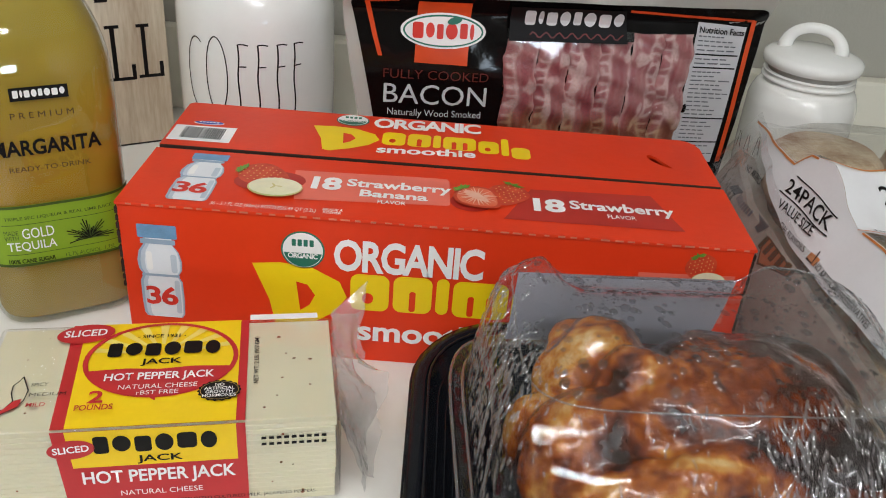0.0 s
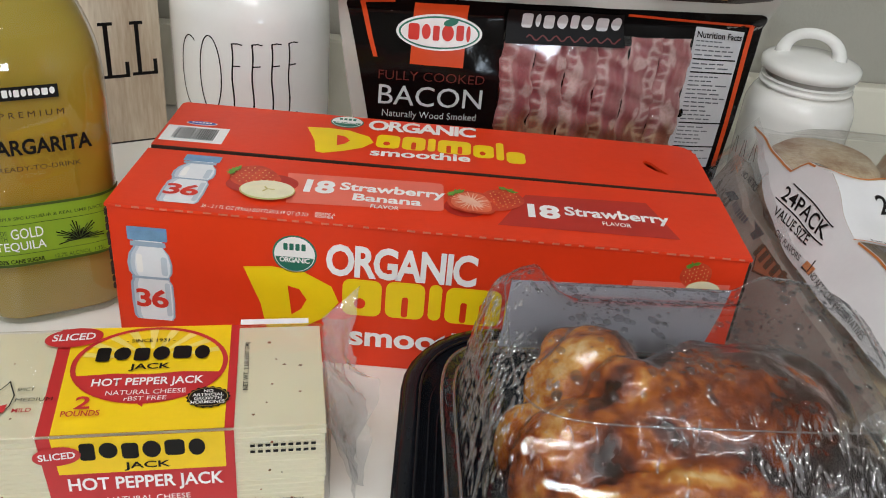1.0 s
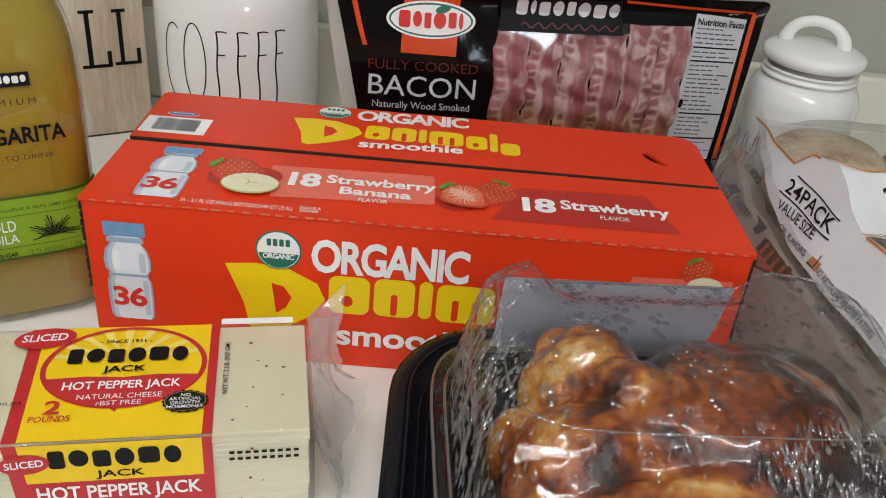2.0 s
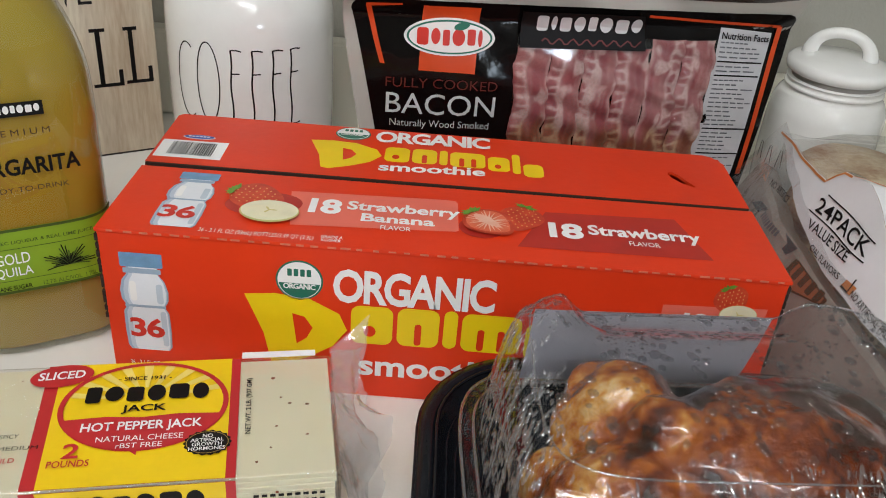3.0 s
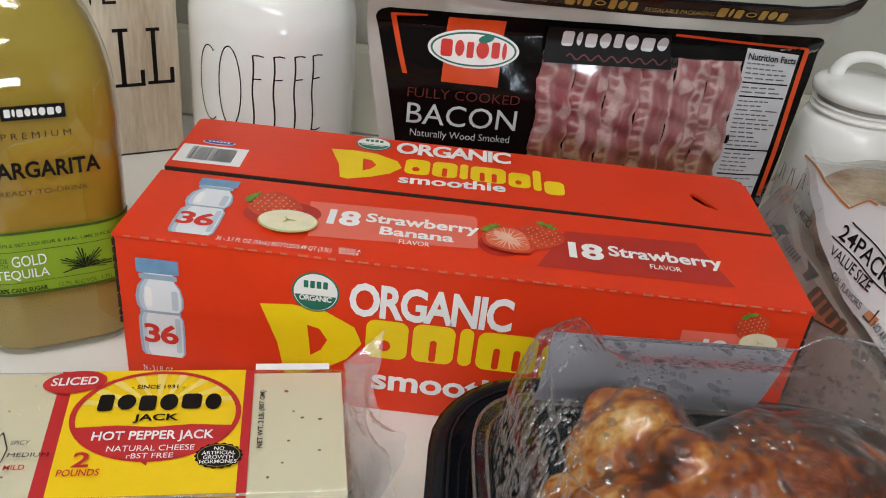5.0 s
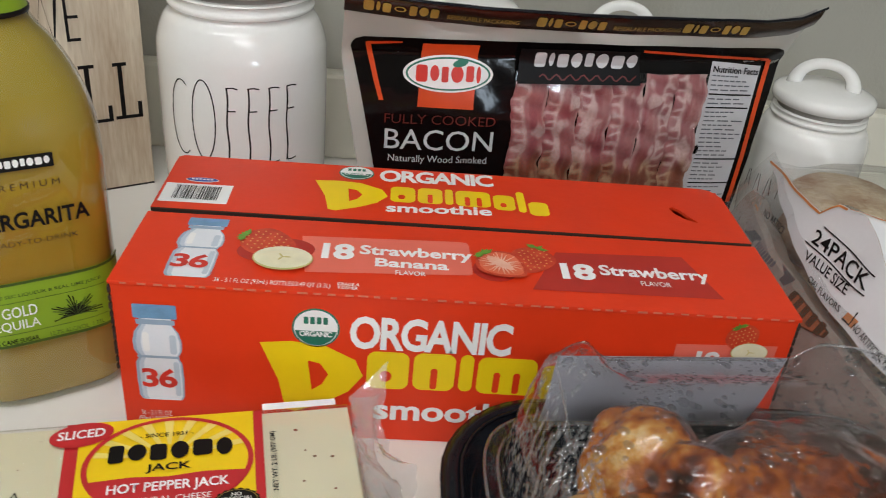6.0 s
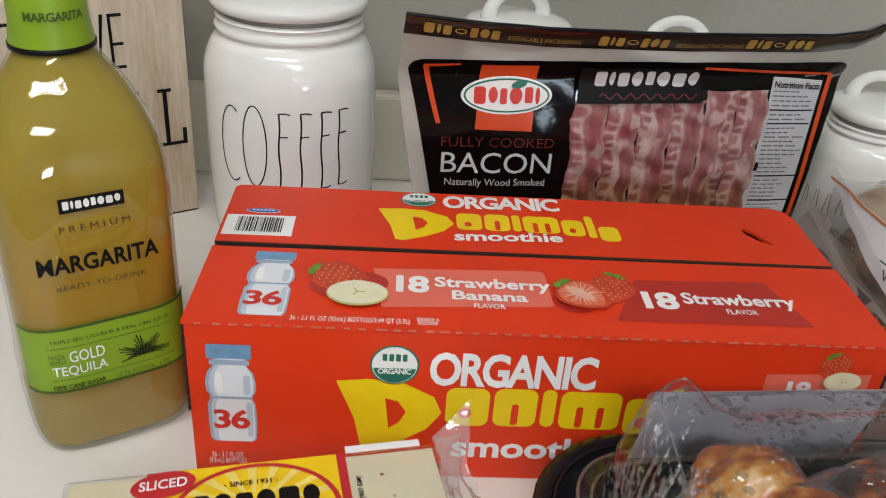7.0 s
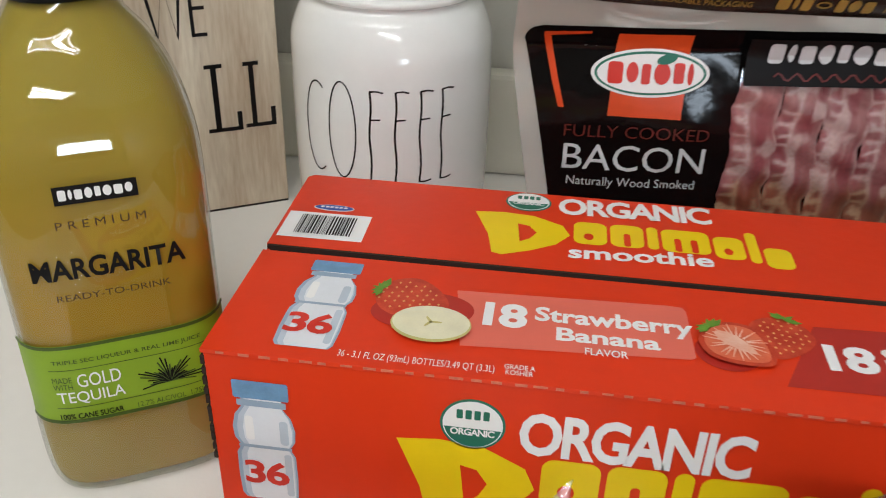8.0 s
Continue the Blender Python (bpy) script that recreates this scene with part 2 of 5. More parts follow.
def lettering(parent, words, x0, y0, x1, y1, surface, height, material, bold=0.0, rise=0.0, name="lettering", lines=1, skew=0.0):
    """Words in the built-in font, fitted into a box of the surface."""
    cu = bpy.data.curves.new(name, "FONT")
    cu.body, cu.size, cu.offset, cu.resolution_u, cu.fill_mode = words, 1.0, bold, 3, "FRONT"
    cu.align_x, cu.space_line, cu.space_character = "CENTER", 0.85, 0.9 if bold >= 0.03 else 1.0
    tmp = bpy.data.objects.new(name, cu)
    scene.collection.objects.link(tmp)
    dg = bpy.context.evaluated_depsgraph_get()
    me = bpy.data.meshes.new_from_object(tmp.evaluated_get(dg))
    bpy.data.objects.remove(tmp)
    bpy.data.curves.remove(cu)
    co = np.empty(len(me.vertices) * 3)
    me.vertices.foreach_get("co", co)
    co = co.reshape(-1, 3)
    lo, hi = co.min(0), co.max(0)
    for v, c in zip(me.vertices, co):
        x = x0 + (c[0] - lo[0]) / (hi[0] - lo[0]) * (x1 - x0)
        y = y0 + (c[1] - lo[1]) / (hi[1] - lo[1]) * (y1 - y0)
        v.co = surface(x + skew * (y - y0), y + rise * (x - x0), height)
    me.materials.clear()
    me.materials.append(material)
    ob = new(name, me)
    ob.parent = parent
    return ob


def bars(parent, x0, y0, x1, y1, n, surface, height, material, name="printed_bar", rise=0.0, gap=0.3, skew=0.0):
    """Plain bars in place of a brand or of writing that cannot be read."""
    w = (x1 - x0) / (n - gap)
    many = name in ("unreadable_bar", "date_code_bar")
    made = []
    bm = bmesh.new()
    for i in range(n):
        a, b = x0 + i * w, x0 + i * w + w * (1 - gap)
        r = 0 if many else min(b - a, y1 - y0) * 0.18
        loop = rounded(a, y0, b, y1, r, 2) if r else [(a, y0), (b, y0), (b, y1), (a, y1)]
        bm.faces.new([bm.verts.new(surface(x + skew * (y - y0), y + rise * (x - x0), height)) for x, y in loop])
        if not many:
            made.append(part(name, bm, material, parent))
            bm = bmesh.new()
    if many:
        return tagged(part(name, bm, material, parent), kind="stuff")
    bm.free()
    return made


def wordmark(parent, widths, x0, y0, x1, y1, surface, h, material, gap=0.22):
    """A brand word as a row of plain rounded tablets and ovals of the word's size and colour."""
    one, x = (x1 - x0) / (sum(widths) + gap * (len(widths) - 1)), x0
    for k, w in enumerate(widths):
        w *= one
        low, high = y0 + (y1 - y0) * (0.07 if k % 3 == 1 else 0.0), y1 - (y1 - y0) * (0.08 if k % 4 == 2 else 0.0)
        if k % 2:
            loop = oval(x + w / 2, (low + high) / 2, w / 2, (high - low) / 2, 0, 20)
        else:
            loop = rounded(x, low, x + w, high, 0.24 * min(w, high - low), 3)
        printed(parent, "brand_mark", [loop], surface, h, material)
        x += w + gap * one


# ---- the room ----
counter = part("countertop", block((-1.6, -0.26, -0.04), (1.9, 0.42, 0.0), 0.006), COUNTER)
tagged(counter, "white laminate kitchen countertop along a wall", "countertop", kind="structure")
splash = part("backsplash", block((-1.6, 0.399, 0.001), (1.9, 0.419, 0.088), 0.004), SPLASH)
tagged(splash, "low white laminate backsplash behind the countertop", "backsplash", kind="structure")
for name, lo, hi, material, words in (
    ("wall_north", (-1.7, 0.42, -0.92), (2.0, 0.54, 1.42), WALL, "greige painted kitchen wall behind the countertop"),
    ("wall_west", (-1.82, -3.1, -0.92), (-1.7, 0.54, 1.42), WALL, "greige painted kitchen side wall"),
    ("wall_east", (2.0, -3.1, -0.92), (2.12, 0.54, 1.42), WALL, "greige painted kitchen side wall"),
    ("floor", (-1.82, -3.22, -1.02), (2.12, 0.54, -0.92), FLOOR, "brown vinyl kitchen floor"),
    ("ceiling", (-1.82, -3.22, 1.42), (2.12, 0.54, 1.5), CEILING, "white painted kitchen ceiling"),
):
    tagged(part(name, block(lo, hi), material), words, name.split("_")[0], kind="structure")
bm = bmesh.new()
for lo, hi in (((-1.82, -3.22, -0.92), (1.2, -3.1, 1.42)), ((1.9, -3.22, -0.92), (2.12, -3.1, 1.42)), ((1.2, -3.22, -0.92), (1.9, -3.1, -0.35)), ((1.2, -3.22, 0.45), (1.9, -3.1, 1.42))):
    block(lo, hi, bm=bm)
tagged(part("wall_south", bm, WALL), "greige painted kitchen wall with a window", "wall", kind="structure")
base = thing("base_cabinet", pose(0.15, 0.05, -0.92), "plain painted base cabinet under the countertop", "cabinet", kind="structure")
part("body", block((-1.7, -0.25, 0.1), (1.7, 0.34, 0.878)), CABINET, base)
part("plinth", block((-1.7, -0.19, 0.0), (1.7, 0.34, 0.099)), CABINET, base)
lightbox = thing("ceiling_light", pose(0.4, -1.75, 1.42, 0, 0, -24), "white fluorescent ceiling light with bare tubes", "light", "ceiling lights")
part("housing", block((-0.62, -0.16, -0.02), (0.62, 0.16, -0.001), 0.004), CEILING, lightbox)
TUBE = glow("tube_glow", (0.965, 0.985, 1.0), 10.0)
for k in (-0.09, 0.0, 0.09):
    part("tube", tube([(-0.58, k, -0.038), (0.58, k, -0.038)], 0.013), TUBE, lightbox)
copy_thing(lightbox, pose(-0.12, -0.6, 1.42, 0, 0, -6))

# ---- carton of drinkable yoghurt ----
L, W, H = 0.384, 0.163, 0.105
carton = thing("yoghurt_carton", pose(0, 0, 0), "large glossy red cardboard carton of smoothie bottles", "carton")
for name, lo, hi in (("front_panel", (0, 0, 0), (L, 0.002, H - 0.0022)), ("rear_panel", (0, W - 0.002, 0), (L, W, H - 0.0022)), ("side_panel", (0, 0.0021, 0), (0.002, W - 0.0021, H - 0.0022)), ("side_panel", (L - 0.002, 0.0021, 0), (L, W - 0.0021, H - 0.0022)), ("bottom_panel", (0.0021, 0.0021, 0), (L - 0.0021, W - 0.0021, 0.002))):
    part(name, block(lo, hi, 0.0006, 1), RED, carton)
# sheet below the flaps, its dark colour standing for the shade inside
part("inner_flap", block((0.003, 0.003, H - 0.030), (L - 0.003, W - 0.003, H - 0.028)), GAP_SHADE_BOARD, carton, "inner flap, coloured dark for the shade inside")
top = plane_map((0, 0, H), (1, 0, 0), (0, 1, 0))
face = plane_map((0, 0, 0), (1, 0, 0), (0, 0, 1))
slab(carton, "front_flap", [[(-0.0008, -0.0006), (L + 0.0008, -0.0006), (L + 0.0005, 0.0812), (0, 0.0790)]], top, -0.002, 0.0, RED)
grip = [(0.3405, 0.1295), (0.343, 0.1305), (0.3465, 0.127), (0.350, 0.120), (0.3555, 0.1105), (0.3545, 0.1095), (0.347, 0.1145), (0.342, 0.121), (0.340, 0.1265)]
slab(carton, "rear_flap", [[(0.0, 0.0852), (L, 0.0851), (L - 0.0005, 0.150), (L - 0.006, 0.160), (L - 0.012, W), (0.003, W), (0.0, 0.160)], grip], top, -0.002, 0.0, RED)

# added dark strip over the red flap edge, painted as the gap's shade
part("gap_shade_strip", block((0.0005, 0.0836, H - 0.0032), (L - 0.0005, 0.0850, H - 0.0001)), GAP_SHADE_BOARD, carton, "dark strip for the shade in the flap gap")

# ---- glazed canisters ----


def canister(m, r, h, label, lid_gap=0.004):
    """A glazed jar with a flat-topped lid and a loop handle."""
    ob = thing("canister", m, label, "canister", "white glazed canisters")
    prof = [(0, 0.0), (r * 0.86, 0.0), (r * 0.93, 0.004), (r * 0.975, 0.015), (r, h * 0.35), (r, h * 0.7), (r * 0.985, h * 0.80), (r * 0.90, h * 0.885), (r * 0.815, h * 0.915), (r * 0.80, h * 0.93), (r * 0.845, h * 0.94), (r * 0.85, h * 0.955), (r * 0.81, h * 0.965), (r * 0.81, h * 0.985), (r * 0.84, h * 0.992), (r * 0.82, h), (0, h)]
    body = part("body", lathe([prof[0], *smoothstep_profile(prof[1:-1], 4), prof[-1]], 72), CERAMIC, ob, smooth=True)
    z = h + lid_gap
    lid = part("lid", lathe([(0, z), (r * 0.80, z), (r * 0.88, z + 0.002), (r * 0.90, z + 0.006), (r * 0.89, z + 0.010), (r * 0.82, z + 0.0125), (r * 0.6, z + 0.0155), (r * 0.3, z + 0.017), (0, z + 0.0175)], 64), CERAMIC, ob, smooth=True)
    part("seal", lathe([(0, h), (r * 0.76, h), (r * 0.76, z), (0, z)], 40), mat("grey_seal", (0.35, 0.33, 0.30), 0.6), ob, "grey rubber seal")
    pts = [(r * 0.50 * math.cos(a) - r * 0.06, 0, z + 0.0125 + r * 0.46 * math.sin(a) ** 0.8) for a in (math.pi * k / 16 for k in range(17))]
    part("handle", tube(pts, lambda s: r * (0.10 + 0.05 * abs(2 * s - 1) ** 3), 12), CERAMIC, lid, smooth=True)
    return ob


coffee = canister(pose(0.0195, 0.308, 0, 0, 0, 10), 0.0685, 0.187, "white glazed ceramic coffee canister with hand-drawn black letters")
canister(pose(0.202, 0.328, 0, 0, 0, 20), 0.049, 0.169, "white glazed canister hidden behind the bacon bag")
canister(pose(0.334, 0.315, 0, 0, 0, -4), 0.044, 0.158, "white glazed canister hidden behind the bacon bag")
flour = canister(pose(0.517, 0.311, 0, 0, 0, -25), 0.048, 0.121, "small white glazed canister with a loop handle on its lid")

# ---- wooden sign ----
sign = thing("wooden_sign", pose(-0.067, 0.323, 0, 0, 0, 30), "whitewashed wooden board sign with black letters", "sign")
WOOD = mat("whitewashed_wood", (0.74, 0.66, 0.52), 0.65, vary=0.5, scale=26, bump=0.3, bump_scale=90, colour2=(0.40, 0.29, 0.19))
# grain runs up the board
n, l = WOOD.node_tree.nodes, WOOD.node_tree.links
stretch = n.new("ShaderNodeMapping")
stretch.inputs["Scale"].default_value = (1.6, 1.0, 0.22)
l.new(next(q for q in n if q.type == "TEX_COORD").outputs["Object"], stretch.inputs["Vector"])
for q in n:
    if q.type == "TEX_NOISE":
        l.new(stretch.outputs[0], q.inputs["Vector"])
DARKWOOD = mat("dark_wood_edge", (0.03, 0.022, 0.016), 0.6, vary=0.4, scale=40)
part("board", block((-0.30, 0.0, 0.0015), (0.0, 0.017, 0.30), 0.0012), WOOD, sign)
part("base_edge", block((-0.2995, 0.0005, 0.0), (-0.0005, 0.0165, 0.0014)), DARKWOOD, sign, "dark bottom edge")

# ---- bottle ----
bottle = thing("margarita_bottle", pose(-0.0678, 0.0606, 0, 0, 0, 29.6), "large glass bottle of cloudy yellow margarita with a lime green label", "bottle")


def bottle_ring(grow):
    def shape(a, r, z):
        c, s = math.cos(a), math.sin(a)
        k = min(max((z - 0.17) / 0.055, 0), 1)
        e = 2.0 + 2.2 * (1 - k * k * (3 - 2 * k))
        q = (abs(c) ** e + abs(s) ** e) ** (-1 / e)
        return ((r + grow) * q * c, (r + grow) * q * s, z)
    return shape


BOTTLE = smoothstep_profile([(0.040, 0.0), (0.0435, 0.003), (0.0460, 0.012), (0.0466, 0.030), (0.0462, 0.046), (0.0455, 0.060), (0.0456, 0.12), (0.0458, 0.155), (0.0446, 0.176), (0.0402, 0.194), (0.0325, 0.210), (0.0245, 0.221), (0.0195, 0.231), (0.0175, 0.245), (0.0170, 0.272), (0.0175, 0.28)], 5)
part("glass", lathe([(0, 0.0), *BOTTLE, (0.0, 0.28)], 88, shape=bottle_ring(0.0)), GLASS, bottle, "clear glass", smooth=True)
part("margarita", lathe([(0, 0.006), *[(max(r - 0.0019, 0.01), max(z, 0.006)) for r, z in BOTTLE if z < 0.262], (0, 0.262)], 88, shape=bottle_ring(0.0)), LIQUID, bottle, "cloudy yellow-green drink", smooth=True)
LIME = mat("lime_label", (0.25, 0.40, 0.020), 0.4, vary=0.08, scale=50)
part("neck_label", lathe([(0.0205, 0.232), (0.0190, 0.243), (0.0184, 0.27), (0.018, 0.2705)], 48), LIME, bottle, "lime green neck label", smooth=True)
part("neck_ring", lathe([(0.0200, 0.229), (0.0212, 0.2295), (0.0212, 0.2318), (0.0200, 0.2322)], 48), BLACK_PRINT, bottle, "black band", smooth=True)
part("cap", lathe([(0, 0.2805), (0.0185, 0.2805), (0.0185, 0.303), (0.017, 0.305), (0, 0.305)], 48), BLACK_PRINT, bottle, "black screw cap", smooth=True)

# ---- bacon bag ----
bacon = thing("bacon_bag", pose(0.105, 0.212, 0, 0, 0, 8.5), "black resealable plastic bag of cooked bacon standing upright", "bag")
BW = 0.356
BAG = mat("black_printed_film", (0.005, 0.004, 0.004), 0.12, vary=0.3, scale=30, bump=0.4, bump_scale=30, spec=0.22)


def bag_bulge(x, z):
    """How far the bag's front stands out (towards -y) at x, z."""
    s, t = min(max(x / BW, 0), 1), min(max(z / 0.19, 0), 1)
    return 0.016 * (math.sin(math.pi * s) ** 0.5) * (math.sin(math.pi * min(t * 0.9 + 0.08, 1)) ** 0.6) + 0.0012 * noise.noise((x * 40, z * 40, 0.3))


def bag_front(x, z, h):
    lean = 0.012 - 0.03 * max(z - 0.17, 0) / 0.05 if z > 0.17 else 0.012
    return Vector((x, lean - bag_bulge(x, z) - h, z))


def zip_mid(x):
    """The height of the zip's middle along the bag's top, which sags and curls up at its end."""
    return float(np.interp(x, [0, 0.05, 0.1, 0.19, 0.32, 0.345, 0.36], [0.2125, 0.2070, 0.2030, 0.2003, 0.2003, 0.2040, 0.214]))


def bag_outline(s, t):
    """The bag narrows downwards; its top follows the zip."""
    x = BW * s
    z = (zip_mid(x) + 0.0085) * t
    left = 0.003 + 0.03 * max(0, 1 - z / 0.17) ** 1.2
    right = BW - 0.001 - 0.013 * max(0, 1 - z / 0.183)
    return left + (right - left) * s, z


CLEARBAG = film("clear_bag_edge", (0.93, 0.93, 0.92), gloss=0.05, rough=0.15, haze=0.36, haze_colour=(0.80, 0.78, 0.75), bump=0.5, bump_scale=40)
part("front_film", grid(60, 40, lambda s, t: bag_front(*bag_outline(s, t), 0.0)), CLEARBAG, bacon, "milky clear film", smooth=True)
part("back_film", grid(40, 20, lambda s, t: Vector((bag_outline(s, t)[0], 0.0135 + bag_bulge(*bag_outline(s, t)) * 0.9, bag_outline(s, t)[1])) if t < 0.8 else Vector((bag_outline(s, t)[0], bag_front(*bag_outline(s, t), 0).y + 0.0015, bag_outline(s, t)[1]))), CLEARBAG, bacon, "milky clear film", smooth=True)
def corner_inset(t):
    return 0.009 * (1 - math.sqrt(max(0, 1 - (max(0, t - 0.95) / 0.05) ** 2)))


part("printed_panel", grid(60, 100, lambda s, t: bag_front(0.009 + 0.034 * max(0, 1 - t / 0.95) ** 0.9 + corner_inset(t) + (0.345 - 0.034 * max(0, 1 - t / 0.95) ** 0.9 - 0.012 * (1 - t) - 2 * corner_inset(t)) * s, 0.006 + 0.177 * t, 0.0006)), BAG, bacon, "glossy black printed panel", smooth=True)

# ---- cheese ----
cheese = thing("cheese_pack", pose(-0.043, -0.069, 0, 0, 0, 11.0), "clear film pack of sliced pepper jack cheese, yellow label", "cheese")
CL, CW, CH = 0.180, 0.087, 0.057
random.seed(4)
for k in range(17):
    j = random.uniform(-0.00035, 0.00035)
    part("cheese_slice", block((0.002 + j, -CW + 0.001 + j * 0.7, 0.0008 + 0.00328 * k), (CL - 0.002 + j * 1.2, -0.002 - abs(j), 0.0008 + 0.00328 * k + 0.00326), 0.0003, 1), CHEESE, cheese)

# ---- roast chicken in its tray ----
roast = thing("roast_chicken_tray", pose(0.318, -0.116, 0, 0, 0, 0.5), "black plastic tray with a domed clear lid over a roast chicken", "food tray")


def tray_ring(w, d, r, z, n=8):
    return [(x, y, z) for x, y in rounded(-w / 2, -d / 2, w / 2, d / 2, r, n)]


def loft(rings, cap_first=False, cap_last=False):
    bm = bmesh.new()
    vs = [[bm.verts.new(p) for p in ring] for ring in rings]
    n = len(vs[0])
    for a, b in zip(vs, vs[1:]):
        for i in range(n):
            bm.faces.new((a[i], a[(i + 1) % n], b[(i + 1) % n], b[i]))
    if cap_first:
        bm.faces.new(vs[0][::-1])
    if cap_last:
        bm.faces.new(vs[-1])
    return bm


part("tray", loft([tray_ring(0.19, 0.15, 0.04, 0.0), tray_ring(0.205, 0.16, 0.045, 0.003), tray_ring(0.245, 0.198, 0.052, 0.036), tray_ring(0.264, 0.216, 0.06, 0.038), tray_ring(0.268, 0.220, 0.062, 0.041), tray_ring(0.266, 0.218, 0.061, 0.0445), tray_ring(0.256, 0.208, 0.057, 0.046), tray_ring(0.250, 0.202, 0.054, 0.0445), tray_ring(0.243, 0.195, 0.052, 0.040), tray_ring(0.20, 0.155, 0.045, 0.005), tray_ring(0.18, 0.14, 0.04, 0.003)], True, True), TRAY, roast, "glossy black plastic tray", smooth=True)
for w, d, r, z, thick in ((0.2675, 0.2195, 0.062, 0.0418, 0.0009), (0.2475, 0.1995, 0.053, 0.0452, 0.0010), (0.236, 0.188, 0.051, 0.0345, 0.0008), (0.226, 0.178, 0.049, 0.0265, 0.0008), (0.216, 0.168, 0.047, 0.0185, 0.0008)):
    part("tray_ridge", tube(tray_ring(w, d, r, z), thick, 8, closed=True), TRAY, roast, "moulded ridge of the tray", smooth=True)
# mist spots; their bluish tint stands in for sky light reflected by the lid
LID = film("clear_lid", (0.97, 0.975, 0.98), gloss=0.012, rough=0.02, haze=0.0, bump=0.18, bump_scale=45, haze_colour=(0.66, 0.71, 0.80), spots=0.03, spot_scale=120)
LID_TURN = pose(0, 0, 0, 0, 0, 3.5)
# height, left, right, back and front of the lid, from its foot to its top
LID_LEVELS = np.array([(0.0485, -0.103, 0.125, 0.087, -0.092), (0.065, -0.1005, 0.123, 0.081, -0.086), (0.085, -0.098, 0.120, 0.0765, -0.076), (0.098, -0.095, 0.116, 0.0745, -0.0655), (0.107, -0.090, 0.109, 0.073, -0.054), (0.113, -0.081, 0.098, 0.070, -0.043), (0.117, -0.065, 0.079, 0.060, -0.029), (0.1185, -0.036, 0.048, 0.042, -0.012), (0.1190, -0.010, 0.018, 0.020, 0.004)])


def ease(x, a, b):
    t = min(max((x - a) / (b - a), 0), 1)
    return t * t * (3 - 2 * t)


def lid_point(turn, level, out=0.0):
    """A place on the lid: turn in degrees round it, level from 0 at its foot to 8 at its top."""
    z, xl, xr, yb, yf = (float(np.interp(level, range(9), LID_LEVELS[:, k])) for k in range(5))
    c, sn = math.cos(radians(turn)), math.sin(radians(turn))
    e = 6.5 - 0.25 * level
    q = (abs(c) ** e + abs(sn) ** e) ** (-1 / e)
    x, y = (xl + xr) / 2 + ((xr - xl) / 2 + out) * q * c, (yb + yf) / 2 + ((yb - yf) / 2 + out) * q * sn
    mid = 1 - ease(abs(x + 0.002), 0.047, 0.064)
    z -= mid * ease(y, 0.030, 0.066) * max(0, z - 0.1065)
    z += (0.009 if x < 0 else 0.006) * (1 - mid) * ease(y, -0.005, 0.050) * ease(level, 2.2, 4.5) * (1 - ease(level, 5.5, 6.8))
    return Vector((x, y, z))


def lid_normal(turn, level):
    p = lid_point(turn, level)
    nrm = (lid_point(turn + 0.5, level) - p).cross(lid_point(turn, level + 0.03) - p)
    return nrm.normalized() if nrm.length > 1e-12 else Vector((0, 0, 1))


flange = [[(x, y - 0.004, z) for x, y, z in ring] for ring in ([(0.011 + a * q * math.cos(t), b * q * math.sin(t), z) for t, q in ((radians(3 * k), (abs(math.cos(radians(3 * k))) ** 5.5 + abs(math.sin(radians(3 * k))) ** 5.5) ** (-1 / 5.5)) for k in range(120))] for a, b, z in ((0.122, 0.102, 0.0470), (0.121, 0.101, 0.0487)))]
shell = [[tuple(lid_point(3 * k, lev)) for k in range(120)] for lev in (0, 0.5, 1, 1.5, 2, 2.5, 3, 3.33, 3.67, 4, 4.33, 4.67, 5, 5.33, 5.67, 6, 6.5, 7, 7.5, 8)]
part("lid", loft(flange + shell, False, True), LID, roast, "clear domed plastic lid misted inside", smooth=True).matrix_local = LID_TURN


def back_wall(x, z):
    """Just behind the lid's back at that place."""
    y = float(np.interp(z, LID_LEVELS[:, 0], LID_LEVELS[:, 3]))
    return Vector((x, y + 0.0014, z))


part("sticker", grid(40, 10, lambda s, t: back_wall(-0.0745 + (0.124 - 0.004 * (1 - t)) * s, 0.050 + 0.0555 * t)), mat("grey_sticker_back", (0.56, 0.56, 0.63), 0.45, vary=0.06, scale=30), roast, "grey back of a sticker on the lid", smooth=True).matrix_local = LID_TURN
DROP = film("water_drop", (0.72, 0.73, 0.76), gloss=0.10, rough=0.02, ior=1.5)
WET = film("wet_streak", (0.86, 0.87, 0.89), gloss=0.16, rough=0.06, ior=1.5, haze=0.08, haze_colour=(0.75, 0.78, 0.82))
random.seed(11)


